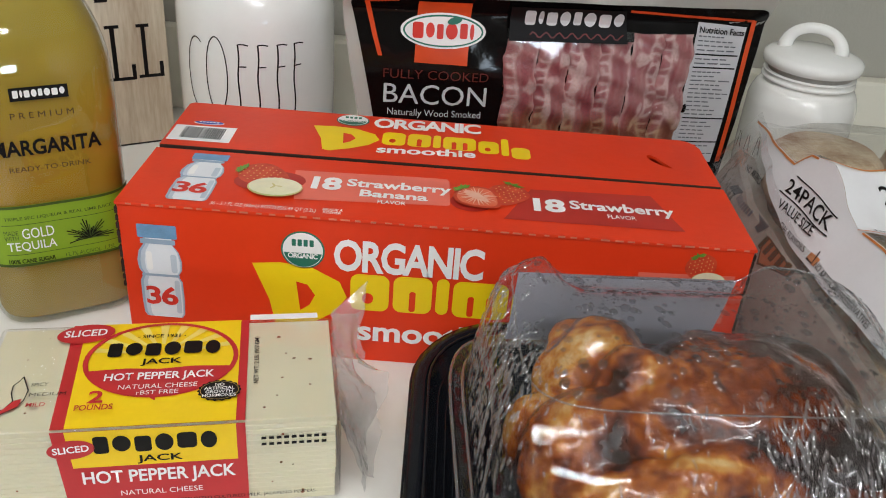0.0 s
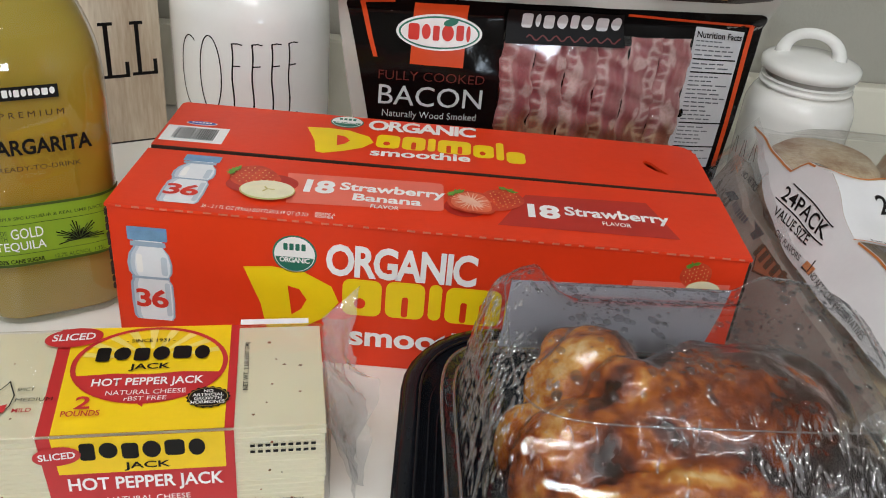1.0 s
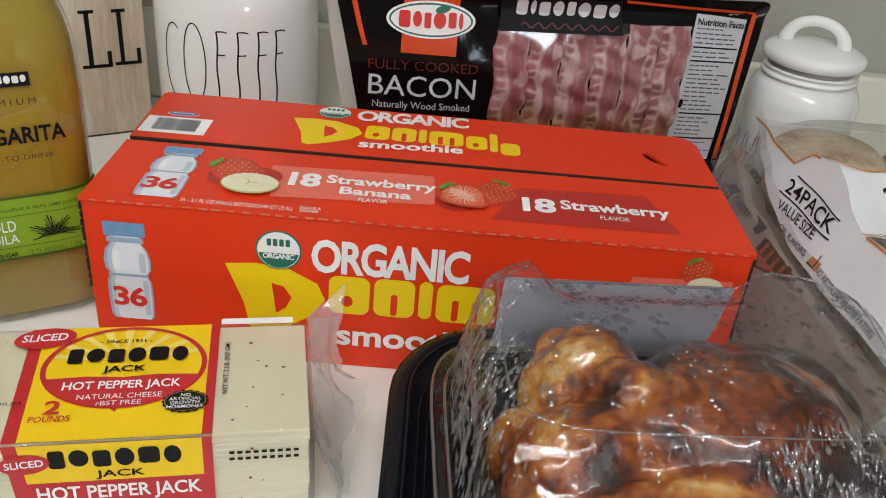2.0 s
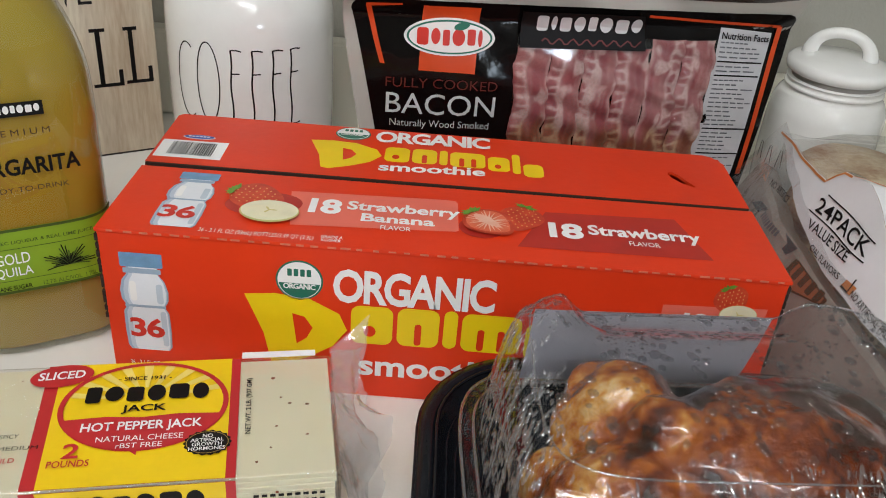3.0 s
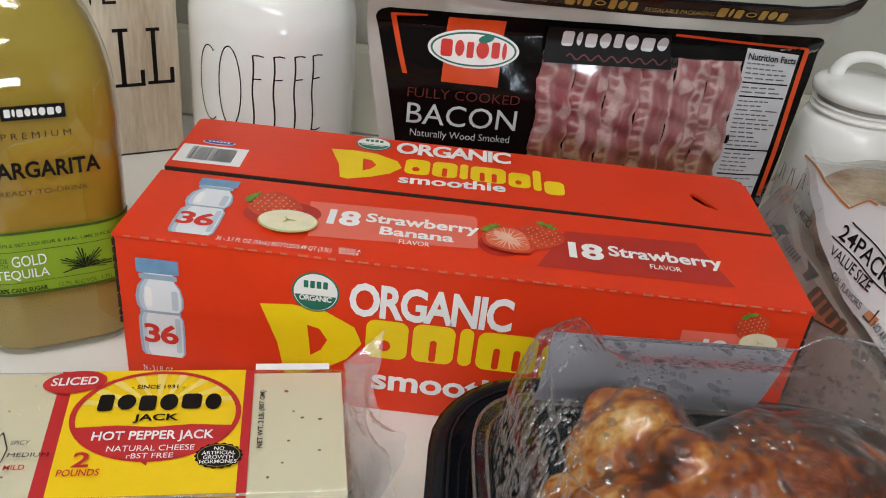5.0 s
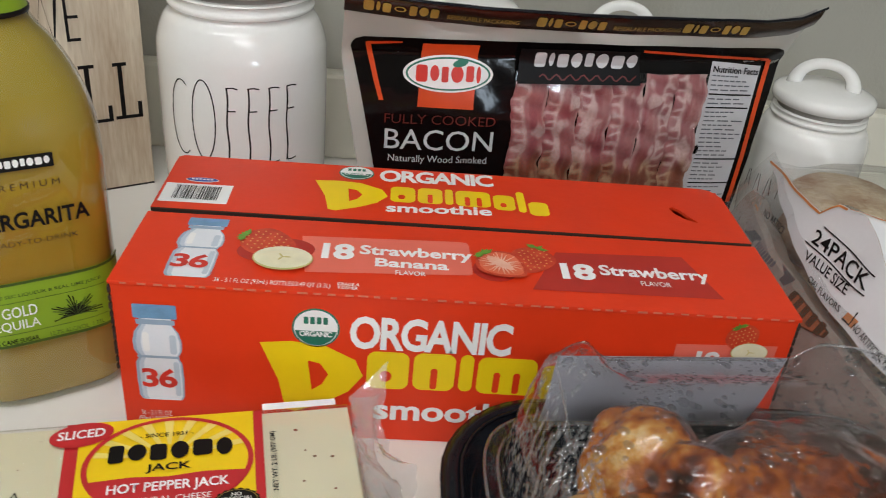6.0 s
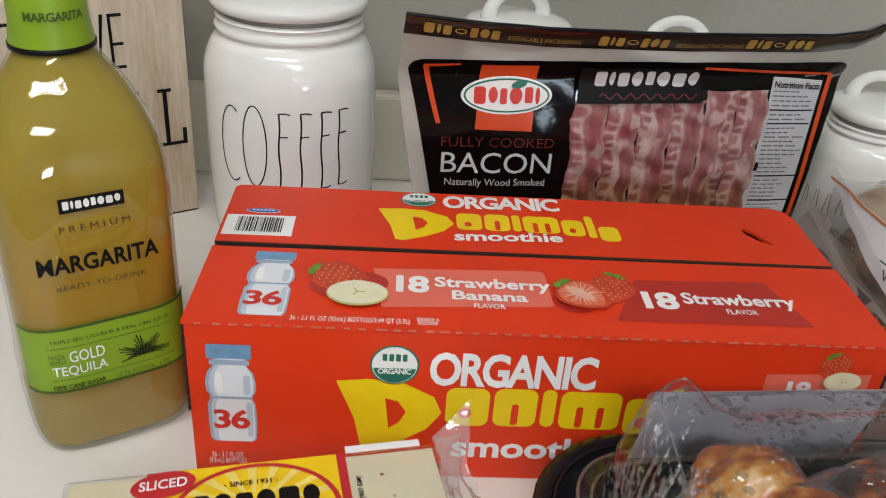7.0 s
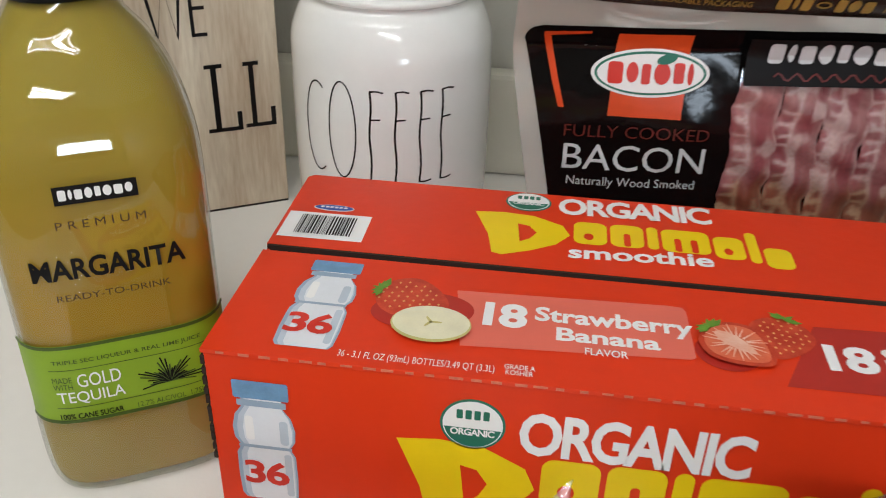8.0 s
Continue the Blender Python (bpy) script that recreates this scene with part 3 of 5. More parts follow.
def bead(bm, centre, normal, r, tall, stretch=1.0, along=Vector((0, 0, 1))):
    n = Vector(normal).normalized()
    u = (along - n * along.dot(n))
    u = u.normalized() if u.length > 1e-3 else n.orthogonal().normalized()
    w = n.cross(u)
    bend = random.uniform(-0.35, 0.35)
    rings = []
    for k, (rr, hh) in enumerate(((1.0, 0.0), (0.75, 0.65), (0.0, 1.0))):
        if rr == 0:
            rings.append([bm.verts.new(Vector(centre) + n * tall)])
        else:
            rings.append([bm.verts.new(Vector(centre) + (u * math.cos(a) * stretch + w * (math.sin(a) + bend * (stretch - 1) * math.cos(a) ** 2) * random.uniform(0.8, 1.2)) * r * rr + n * tall * hh) for a in (2 * math.pi * i / 8 for i in range(8))])
    for i in range(8):
        j = (i + 1) % 8
        bm.faces.new((rings[0][i], rings[0][j], rings[1][j], rings[1][i]))
        bm.faces.new((rings[1][i], rings[1][j], rings[2][0]))


def condensation(material, label, count, turns, levels, sizes, tall, stretch):
    """Water on a stretch of the lid, as one mesh; it clings in patches."""
    bm = bmesh.new()
    made = 0
    while made < count:
        turn, level = random.uniform(*turns), random.uniform(*levels)
        p = lid_point(turn, level)
        if noise.noise(p * 55) + 0.5 * noise.noise(p * 140) < random.uniform(-0.5, 0.15):
            continue
        made += 1
        r = random.choice(sizes) * random.uniform(0.7, 1.2)
        down = Vector((random.uniform(-0.35, 0.35), -0.5, -1))
        bead(bm, p, lid_normal(turn, level), r, r * tall, random.uniform(1.0, stretch), down)
    ob = tagged(part("condensation", bm, material, roast, label, smooth=True), kind="stuff")
    ob.matrix_local = LID_TURN
    return ob


condensation(DROP, "large flat water drops on top of the lid", 300, (0, 360), (5.0, 8.0), (0.0006, 0.0008, 0.0012, 0.0018, 0.0025), 0.4, 1.6)
condensation(DROP, "fine water drops on top of the lid", 500, (20, 160), (4.4, 7.2), (0.0004, 0.0006, 0.0009), 0.5, 1.4)
condensation(WET, "wet streaks down the side of the lid", 1000, (138, 222), (0.6, 5.6), (0.0003, 0.0005, 0.0007, 0.0010), 0.6, 4.0)
condensation(WET, "wet streaks down the front of the lid", 1200, (270, 350), (0.8, 5.2), (0.0003, 0.0004, 0.0006, 0.0009), 0.6, 6.5)
condensation(WET, "wet streaks down the front of the lid", 90, (222, 268), (1.0, 5.0), (0.0003, 0.0005, 0.0007), 0.6, 6.0)
condensation(DROP, "fine water drops on the lid's shoulder", 200, (0, 60), (1.0, 5.0), (0.0004, 0.0006, 0.0009), 0.5, 2.0)
RIM = film("thick_lid_edge", (0.90, 0.91, 0.92), gloss=0.16, rough=0.05, haze=0.05)
for level, r in ((0.0, 0.0009), (4.7, 0.0005)):
    part("lid_rim", tube([lid_point(3 * k, level) for k in range(120)], r, 8, closed=True), RIM, roast, "shiny edge of the lid", smooth=True).matrix_local = LID_TURN
part("lid_rim", tube(flange[1], 0.0010, 8, closed=True), RIM, roast, "shiny edge of the lid", smooth=True).matrix_local = LID_TURN
for turn in (152, 166, 180, 194, 208, 300, 318):
    part("lid_rib", tube([lid_point(turn, 0.5 + 0.5 * q) for q in range(8)], 0.0008, 6), RIM, roast, "moulded rib of the lid", smooth=True).matrix_local = LID_TURN

# the bird
SKIN = bpy.data.materials.new("roast_skin")
SKIN.use_nodes = True
n, l = SKIN.node_tree.nodes, SKIN.node_tree.links
b = n["Principled BSDF"]
co, n1, n2, rp, mixf = n.new("ShaderNodeTexCoord"), n.new("ShaderNodeTexNoise"), n.new("ShaderNodeTexNoise"), n.new("ShaderNodeValToRGB"), n.new("ShaderNodeMath")
n1.inputs["Scale"].default_value, n1.inputs["Detail"].default_value, n1.inputs["Distortion"].default_value = 17, 6, 1.1
n2.inputs["Scale"].default_value, n2.inputs["Detail"].default_value = 190, 9
mixf.operation, mixf.inputs[1].default_value = "MULTIPLY_ADD", 0.22
l.new(co.outputs["Object"], n1.inputs["Vector"])
l.new(co.outputs["Object"], n2.inputs["Vector"])
l.new(n2.outputs["Fac"], mixf.inputs[0])
l.new(n1.outputs["Fac"], mixf.inputs[2])
for pos, col in ((0.50, (0.018, 0.006, 0.003)), (0.56, (0.085, 0.016, 0.005)), (0.62, (0.22, 0.046, 0.009)), (0.685, (0.40, 0.115, 0.016)), (0.74, (0.56, 0.26, 0.055)), (0.80, (0.66, 0.44, 0.19))):
    el = rp.color_ramp.elements.new(pos)
    el.color = (*col, 1)
rp.color_ramp.elements.remove(rp.color_ramp.elements[0])
rp.color_ramp.elements.remove(rp.color_ramp.elements[-1])
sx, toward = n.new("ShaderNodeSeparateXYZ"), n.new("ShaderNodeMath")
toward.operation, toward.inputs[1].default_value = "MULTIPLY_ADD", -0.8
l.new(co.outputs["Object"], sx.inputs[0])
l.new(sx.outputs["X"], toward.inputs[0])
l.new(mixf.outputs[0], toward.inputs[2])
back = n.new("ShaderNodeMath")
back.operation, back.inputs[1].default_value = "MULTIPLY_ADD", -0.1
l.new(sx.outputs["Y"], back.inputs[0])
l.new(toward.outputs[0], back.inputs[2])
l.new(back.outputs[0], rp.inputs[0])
l.new(rp.outputs[0], b.inputs["Base Color"])
b.inputs["Roughness"].default_value, b.inputs["Coat Weight"].default_value = 0.24, 0.6
bp = n.new("ShaderNodeBump")
bp.inputs["Strength"].default_value, bp.inputs["Distance"].default_value = 0.6, 0.003
l.new(n2.outputs["Fac"], bp.inputs["Height"])
l.new(bp.outputs[0], b.inputs["Normal"])
bm = bmesh.new()
for c, s, rz in (((0.028, -0.014, 0.054), (0.080, 0.064, 0.052), 0), ((-0.036, 0.022, 0.066), (0.034, 0.030, 0.038), 30), ((-0.040, -0.028, 0.058), (0.042, 0.034, 0.038), 25), ((-0.012, -0.062, 0.052), (0.054, 0.028, 0.036), 8), ((0.052, 0.026, 0.056), (0.048, 0.032, 0.040), -12), ((0.070, -0.044, 0.052), (0.038, 0.036, 0.044), -15), ((-0.060, -0.008, 0.045), (0.022, 0.028, 0.028), 70), ((0.026, -0.012, 0.082), (0.062, 0.046, 0.030), 6), ((-0.058, -0.054, 0.035), (0.030, 0.015, 0.015), 50), ((-0.020, -0.006, 0.084), (0.026, 0.020, 0.024), -30), ((-0.046, 0.034, 0.074), (0.018, 0.016, 0.020), 20), ((0.020, -0.054, 0.076), (0.048, 0.018, 0.020), 14), ((0.060, 0.006, 0.080), (0.034, 0.034, 0.024), 40)):
    r = bmesh.ops.create_icosphere(bm, subdivisions=4, radius=1.0)
    mt = pose(*c, 0, 0, rz) @ Matrix.Diagonal((*s, 1))
    for v in r["verts"]:
        p = mt @ v.co
        v.co = p + (mt.to_3x3() @ v.co).normalized() * (0.004 * noise.noise(p * 38) + 0.0018 * noise.noise(p * 110))
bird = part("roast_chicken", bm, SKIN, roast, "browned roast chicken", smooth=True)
bird.location = (0, 0.007, 0)
md = bird.modifiers.new("remesh", "REMESH")
md.mode, md.voxel_size, md.use_smooth_shade = "VOXEL", 0.0022, True
BONE = mat("bone", (0.62, 0.50, 0.36), 0.5, vary=0.3, scale=60, bump=0.3)
part("leg_bone", lathe([(0, 0), (0.006, 0.001), (0.0075, 0.006), (0.005, 0.012), (0.0045, 0.03), (0, 0.031)], 16), BONE, roast, "pale bone end", smooth=True).matrix_local = pose(-0.066, -0.060, 0.040, 60, 0, -55)

# ---- carton prints ----
PINK = mat("pink_print", (0.83, 0.17, 0.115), 0.38, vary=0.05, scale=50)
DARKRED = mat("dark_red_print", (0.50, 0.028, 0.018), 0.38, vary=0.08, scale=50)
NUMRED = mat("red_print", (0.68, 0.035, 0.02), 0.38, vary=0.08, scale=60)
GREEN = mat("dark_green_print", (0.015, 0.17, 0.11), 0.4, vary=0.1, scale=60)
LEAF = mat("leaf_green_print", (0.16, 0.36, 0.04), 0.4, vary=0.4, scale=200)
BERRY = mat("strawberry_print", (0.72, 0.09, 0.035), 0.36, vary=0.4, scale=110, colour2=(0.48, 0.025, 0.012))
BERRY_INNER = mat("berry_core_print", (0.80, 0.20, 0.10), 0.4, vary=0.4, scale=140, colour2=(0.74, 0.12, 0.05))
FLESH = mat("berry_flesh_print", (0.86, 0.52, 0.40), 0.4, vary=0.4, scale=90, colour2=(0.82, 0.34, 0.22))
SEED = mat("seed_print", (0.80, 0.42, 0.16), 0.4, vary=0.1)
CREAM = mat("banana_print", (0.86, 0.80, 0.56), 0.4, vary=0.12, scale=120)
PEEL = mat("banana_edge_print", (0.70, 0.60, 0.22), 0.4, vary=0.2, scale=90)
BLUE = mat("blue_print", (0.02, 0.08, 0.42), 0.38, vary=0.1)
PALE = mat("pale_blue_print", (0.34, 0.44, 0.56), 0.38, vary=0.1, scale=90)
SOFT = mat("soft_grey_blue_print", (0.56, 0.63, 0.71), 0.38, vary=0.12, scale=70)
MILK = mat("milk_white_print", (0.80, 0.82, 0.86), 0.38, vary=0.06, scale=90)
CAPBLUE = mat("cap_blue_print", (0.18, 0.36, 0.58), 0.38, vary=0.25, scale=140)


def seal(parent, cx, cy, rx, ry, surface, h):
    """A round organic seal: white above, green below, bars for its words."""
    printed(parent, "seal_ring", [oval(cx, cy, rx, ry, n=40)], surface, h, GREEN)
    printed(parent, "seal_field", [oval(cx, cy, rx * 0.92, ry * 0.92, n=40)], surface, h + 0.0002, WHITE_PRINT)
    low = [(x, y) for x, y in oval(cx, cy, rx * 0.88, ry * 0.88, n=40) if y < cy - 0.02 * ry]
    printed(parent, "seal_field", [low], surface, h + 0.0004, GREEN)
    bars(parent, cx - rx * 0.5, cy + ry * 0.22, cx + rx * 0.5, cy + ry * 0.58, 4, surface, h + 0.0004, GREEN, "seal_bar")
    lettering(parent, "ORGANIC", cx - rx * 0.68, cy - ry * 0.42, cx + rx * 0.68, cy - ry * 0.14, surface, h + 0.0006, WHITE_PRINT, 0.03)


def bottle_art(parent, x0, x1, y0, y1, surface, h, number):
    """A printed picture of a small waisted bottle with a number on it."""
    w, hh, c = x1 - x0, y1 - y0, (x0 + x1) / 2
    half = [(0.42, 0.0), (0.48, 0.04), (0.50, 0.2), (0.49, 0.40), (0.42, 0.455), (0.42, 0.475), (0.50, 0.53), (0.515, 0.62), (0.46, 0.72), (0.34, 0.79), (0.33, 0.86)]
    ol = lambda k: [(c + w * a * k, y0 + hh * t) for a, t in half] + [(c - w * a * k, y0 + hh * t) for a, t in reversed(half)]
    printed(parent, "bottle_picture", [ol(1.0)], surface, h, PALE)
    printed(parent, "bottle_picture", [[(x + w * 0.06, y) for x, y in ol(0.78)]], surface, h + 0.0002, MILK)
    printed(parent, "bottle_picture", [[(x + w * 0.02, y) for x, y in ol(0.90)]], surface, h + 0.0001, SOFT)
    printed(parent, "bottle_picture", [rounded(c - w * 0.30, y0 + hh * 0.52, c - w * 0.16, y0 + hh * 0.72, w * 0.06)], surface, h + 0.0004, WHITE_PRINT)
    printed(parent, "bottle_picture", [rounded(c + w * 0.26, y0 + hh * 0.50, c + w * 0.40, y0 + hh * 0.70, w * 0.06)], surface, h + 0.0003, SOFT)
    printed(parent, "bottle_picture", [rounded(c + w * 0.30, y0 + hh * 0.05, c + w * 0.42, y0 + hh * 0.42, w * 0.05)], surface, h + 0.0003, SOFT)
    printed(parent, "bottle_picture", [rounded(c - w * 0.45, y0 + hh * 0.86, c + w * 0.45, y0 + hh, 0.001)], surface, h + 0.0002, CAPBLUE)
    printed(parent, "bottle_picture", [rounded(c - w * 0.40, y0 + hh * 0.80, c + w * 0.40, y0 + hh * 0.85, 0.0006)], surface, h + 0.0003, PALE)
    printed(parent, "bottle_picture", [rounded(c - w * 0.44, y0 + hh * 0.455, c + w * 0.44, y0 + hh * 0.48, 0.0004)], surface, h + 0.0004, PALE)
    lettering(parent, "36", *number, surface, h + 0.0006, NUMRED, 0.03)


def berry_art(parent, cx, cy, r, surface, h, turn=0.0, cut=False, seedn=1):
    """A printed strawberry, whole with seeds or cut open, its tip downwards before turning."""
    shape = []
    for i in range(40):
        a = 2 * math.pi * i / 40
        y = math.sin(a)
        wide = 0.98 if y > 0.2 else 0.98 - 0.42 * ((0.2 - y) / 1.2) ** 1.5
        shape.append((1.06 * r * math.cos(a) * wide, r * (1.02 * y if y > 0 else 1.22 * y)))
    c, s = math.cos(radians(turn)), math.sin(radians(turn))
    put = lambda pts: [(cx + x * c - y * s, cy + x * s + y * c) for x, y in pts]
    printed(parent, "berry_picture", [put(shape)], surface, h, BERRY)
    rnd = random.Random(seedn)
    if cut:
        printed(parent, "berry_picture", [put([(x * 0.84, y * 0.86) for x, y in shape])], surface, h + 0.0002, BERRY_INNER)
        printed(parent, "berry_picture", [put([(x * 0.26, y * 0.62 + 0.08 * r) for x, y in shape])], surface, h + 0.0004, FLESH)
        bm = bmesh.new()
        for k in range(22):
            a = radians(16 * k + rnd.uniform(-4, 4))
            dx, dy = math.cos(a), 1.15 * math.sin(a)
            q0, q1, w = 0.28 * r, rnd.uniform(0.66, 0.86) * r, 0.035 * r
            bm.faces.new([bm.verts.new(surface(*put([(dx * q + sx * w * -dy, dy * q + sx * w * dx)])[0], h + 0.0005)) for q, sx in ((q0, -1), (q1, -0.3), (q1, 0.3), (q0, 1))])
        tagged(part("berry_picture", bm, FLESH, parent), kind="stuff")
    else:
        bm = bmesh.new()
        for row in range(-4, 4):
            for col in range(-3, 4):
                x, y = (col + 0.5 * (row % 2)) * 0.27 * r + rnd.uniform(-0.04, 0.04) * r, (row + 0.3) * 0.25 * r
                if (x / (0.82 * r)) ** 2 + (y / (0.95 * r)) ** 2 > 1:
                    continue
                d = r * 0.045
                (px, py), = put([(x, y)])
                bm.faces.new([bm.verts.new(surface(px + i * d, py + j * d, h + 0.0002)) for i, j in ((-1, 0), (0, -1.4), (1, 0), (0, 1.4))])
        tagged(part("berry_seeds", bm, SEED, parent), kind="stuff")
    for k in range(7):
        a = radians(15 + 25 * k)
        base, long = (0.0, r * 0.88), rnd.uniform(0.38, 0.58) * r
        tip = (base[0] + long * 1.2 * math.cos(a), base[1] + long * 0.75 * math.sin(a) - 0.05 * r)
        nx, ny = -(tip[1] - base[1]) * 0.2, (tip[0] - base[0]) * 0.2
        mid = ((tip[0] + base[0]) / 2, (tip[1] + base[1]) / 2)
        printed(parent, "leaf_picture", [put([base, (mid[0] + nx, mid[1] + ny), tip, (mid[0] - nx, mid[1] - ny)])], surface, h + 0.0006 + 0.00012 * k, LEAF)


def banana_art(parent, cx, cy, rx, ry, surface, h):
    printed(parent, "banana_picture", [oval(cx, cy - ry * 0.06, rx, ry)], surface, h, PEEL)
    printed(parent, "banana_picture", [oval(cx, cy, rx * 0.96, ry * 0.93)], surface, h + 0.0002, CREAM)
    for k in range(3):
        printed(parent, "banana_picture", [oval(cx + rx * 0.13 * math.cos(2.1 * k), cy + ry * 0.13 * math.sin(2.1 * k), rx * 0.15, ry * 0.05, 120 * k)], surface, h + 0.0004, PEEL)


def brand_blobs(parent, x0, base_y, size, surface, h, count=8, wide=1.0):
    """The yellow brand mark as a row of plain rounded blocks."""
    big = [(0.0, 1.06), (0.30, 1.10), (0.62, 1.06), (0.92, 0.86), (1.0, 0.62), (0.86, 0.36), (0.62, 0.16), (0.34, 0.0), (0.24, 0.04), (0.17, 0.5)]
    hole = [(0.46, 0.82), (0.58, 0.78), (0.66, 0.62), (0.60, 0.46), (0.50, 0.36)]
    put = lambda pts, dx, dy, k: [(x0 + (dx + x * k) * size, base_y + (dy + y * k) * size) for x, y in pts]
    printed(parent, "brand_mark", [put([(1.26 * a, b) for a, b in big], 0, 0, 1.05), put([(1.26 * a, b) for a, b in hole], 0, 0, 1.05)], surface, h, YELLOW_PRINT)
    x = 1.37
    for k, (w, tall, low) in enumerate(((0.52, 0.60, 0.46), (0.52, 0.60, 0.47), (0.17, 0.60, 0.48), (0.74, 0.60, 0.46), (0.46, 0.58, 0.40), (0.17, 0.80, 0.36), (0.42, 0.52, 0.27))[:count - 1]):
        w *= wide
        loops = [put(rounded(0, 0, w, tall, 0.12), x, low, 1.0)]
        if k in (0, 4):
            loops.append(put(oval(w * 0.45, tall * 0.34, w * 0.15, tall * 0.15, 0, 12), x, low, 1.0))
        elif k in (1, 3):
            for q in ((0.5,) if k == 1 else (0.33, 0.67)):
                loops[0] = [p for p in loops[0]]
                loops.append(put(rounded(w * q - 0.045, 0.02, w * q + 0.045, tall * 0.6, 0.04), x, low, 1.0))
        printed(parent, "brand_mark", loops, surface, h, YELLOW_PRINT)
        x += w + 0.055 * wide


h0 = 0.0003
printed(carton, "barcode_label", [[(0.002, 0.093), (0.045, 0.0935), (0.045, 0.1198), (0.002, 0.1192)]], top, h0, WHITE_PRINT)
rnd = random.Random(3)
bm = bmesh.new()
x = 0.0095
while x < 0.0375:
    w = rnd.choice((0.0003, 0.0004, 0.0007, 0.001))
    bm.faces.new([bm.verts.new(top(a, c, h0 + 0.0002)) for a, c in ((x, 0.0975), (x + w, 0.0975), (x + w, 0.1165), (x, 0.1165))])
    x += w + rnd.choice((0.0003, 0.0004, 0.0006))
tagged(part("barcode", bm, BLACK_PRINT, carton), kind="stuff")
printed(carton, "maker_mark", [oval(0.0235, 0.1258, 0.0108, 0.0034)], top, h0, WHITE_PRINT)
printed(carton, "maker_mark", [oval(0.0235, 0.1258, 0.0102, 0.0028)], top, h0 + 0.0002, BLUE)
bars(carton, 0.0165, 0.125, 0.0305, 0.1268, 6, top, h0 + 0.0004, WHITE_PRINT)
seal(carton, 0.124, 0.1515, 0.0122, 0.0104, top, h0)
lettering(carton, "ORGANIC", 0.140, 0.1400, 0.2195, 0.1585, top, h0 + 0.0004, WHITE_PRINT, 0.035, rise=0.03)
brand_blobs(carton, 0.0970, 0.0945, 0.0375, top, h0, wide=0.85)
lettering(carton, "smoothie", 0.146, 0.0965, 0.2155, 0.1085, top, h0 + 0.0003, WHITE_PRINT, 0.028, rise=0.05)
bottle_art(carton, 0.0262, 0.0525, 0.007, 0.0735, top, h0, (0.0282, 0.016, 0.0490, 0.0305))
printed(carton, "flavour_panel", [[(0.097, 0.0595), (0.190, 0.0635), (0.1965, 0.063), (0.198, 0.060), (0.199, 0.027), (0.197, 0.0255), (0.103, 0.019)]], top, h0, PINK)
printed(carton, "flavour_panel", [[(0.2515, 0.058), (0.331, 0.0615), (0.3445, 0.0155), (0.2325, 0.0145)]], top, h0, DARKRED)
printed(carton, "berry_shadow_print", [oval(0.084, 0.041, 0.0225, 0.0140, 10)], top, h0 + 0.0001, DARKRED)
berry_art(carton, 0.0770, 0.0500, 0.0150, top, h0 + 0.0003, 75, seedn=2)
banana_art(carton, 0.0893, 0.0305, 0.0172, 0.0128, top, h0 + 0.0018)
printed(carton, "berry_shadow_print", [oval(0.2125, 0.0330, 0.0135, 0.0125)], top, h0 + 0.0001, DARKRED)
berry_art(carton, 0.2362, 0.0478, 0.0136, top, h0 + 0.0003, -14, seedn=5)
berry_art(carton, 0.2160, 0.0375, 0.0148, top, h0 + 0.0018, 48, cut=True)
for x0, y0, x1, y1, words, bold in ((0.1105, 0.0345, 0.1295, 0.0525, "18", 0.04), (0.1325, 0.0385, 0.1995, 0.0525, "Strawberry", 0.028), (0.142, 0.0290, 0.185, 0.0385, "Banana", 0.028), (0.154, 0.0213, 0.1715, 0.0260, "FLAVOR", 0.01),
                                    (0.2518, 0.0275, 0.2722, 0.0455, "18", 0.04), (0.2752, 0.0305, 0.342, 0.0460, "Strawberry", 0.028), (0.298, 0.0250, 0.316, 0.0300, "FLAVOR", 0.01),
                                    (0.0550, 0.0022, 0.1185, 0.0078, "36 - 3.1 FL OZ (93mL) BOTTLES/3.49 QT (3.3L)", 0.0), (0.1222, 0.0032, 0.1345, 0.0098, "GRADE A\nKOSHER", 0.01)):
    lettering(carton, words, x0, y0, x1, y1, top, h0 + 0.0003, WHITE_PRINT, bold)
bottle_art(carton, 0.0095, 0.0362, 0.0235, 0.0908, face, h0, (0.0125, 0.0330, 0.0325, 0.0470))
lettering(carton, "36 - 3.1 FL OZ\n(93mL) BOTTLES", 0.008, 0.0055, 0.029, 0.0150, face, h0, WHITE_PRINT)
seal(carton, 0.1115, 0.0808, 0.0134, 0.0132, face, h0)
lettering(carton, "ORGANIC", 0.1305, 0.0680, 0.2225, 0.0910, face, h0 + 0.0004, WHITE_PRINT, 0.032)
brand_blobs(carton, 0.0800, 0.0195, 0.0445, face, h0, wide=1.05)
lettering(carton, "smoothie", 0.146, 0.0165, 0.240, 0.0325, face, h0 + 0.0003, WHITE_PRINT, 0.028)
printed(carton, "flavour_panel", [[(0.317, 0.0835), (0.376, 0.0855), (0.375, 0.050), (0.317, 0.050)]], face, h0, PINK)
berry_art(carton, 0.354, 0.0900, 0.0095, face, h0 + 0.0003, 25, seedn=8)
banana_art(carton, 0.3595, 0.0815, 0.0108, 0.0068, face, h0 + 0.0018)
lettering(carton, "18", 0.330, 0.0680, 0.3440, 0.0795, face, h0 + 0.0003, WHITE_PRINT, 0.04)
EDGE = mat("torn_board", (0.80, 0.22, 0.14), 0.8, vary=0.3, scale=300)
rnd = random.Random(9)
bm = bmesh.new()
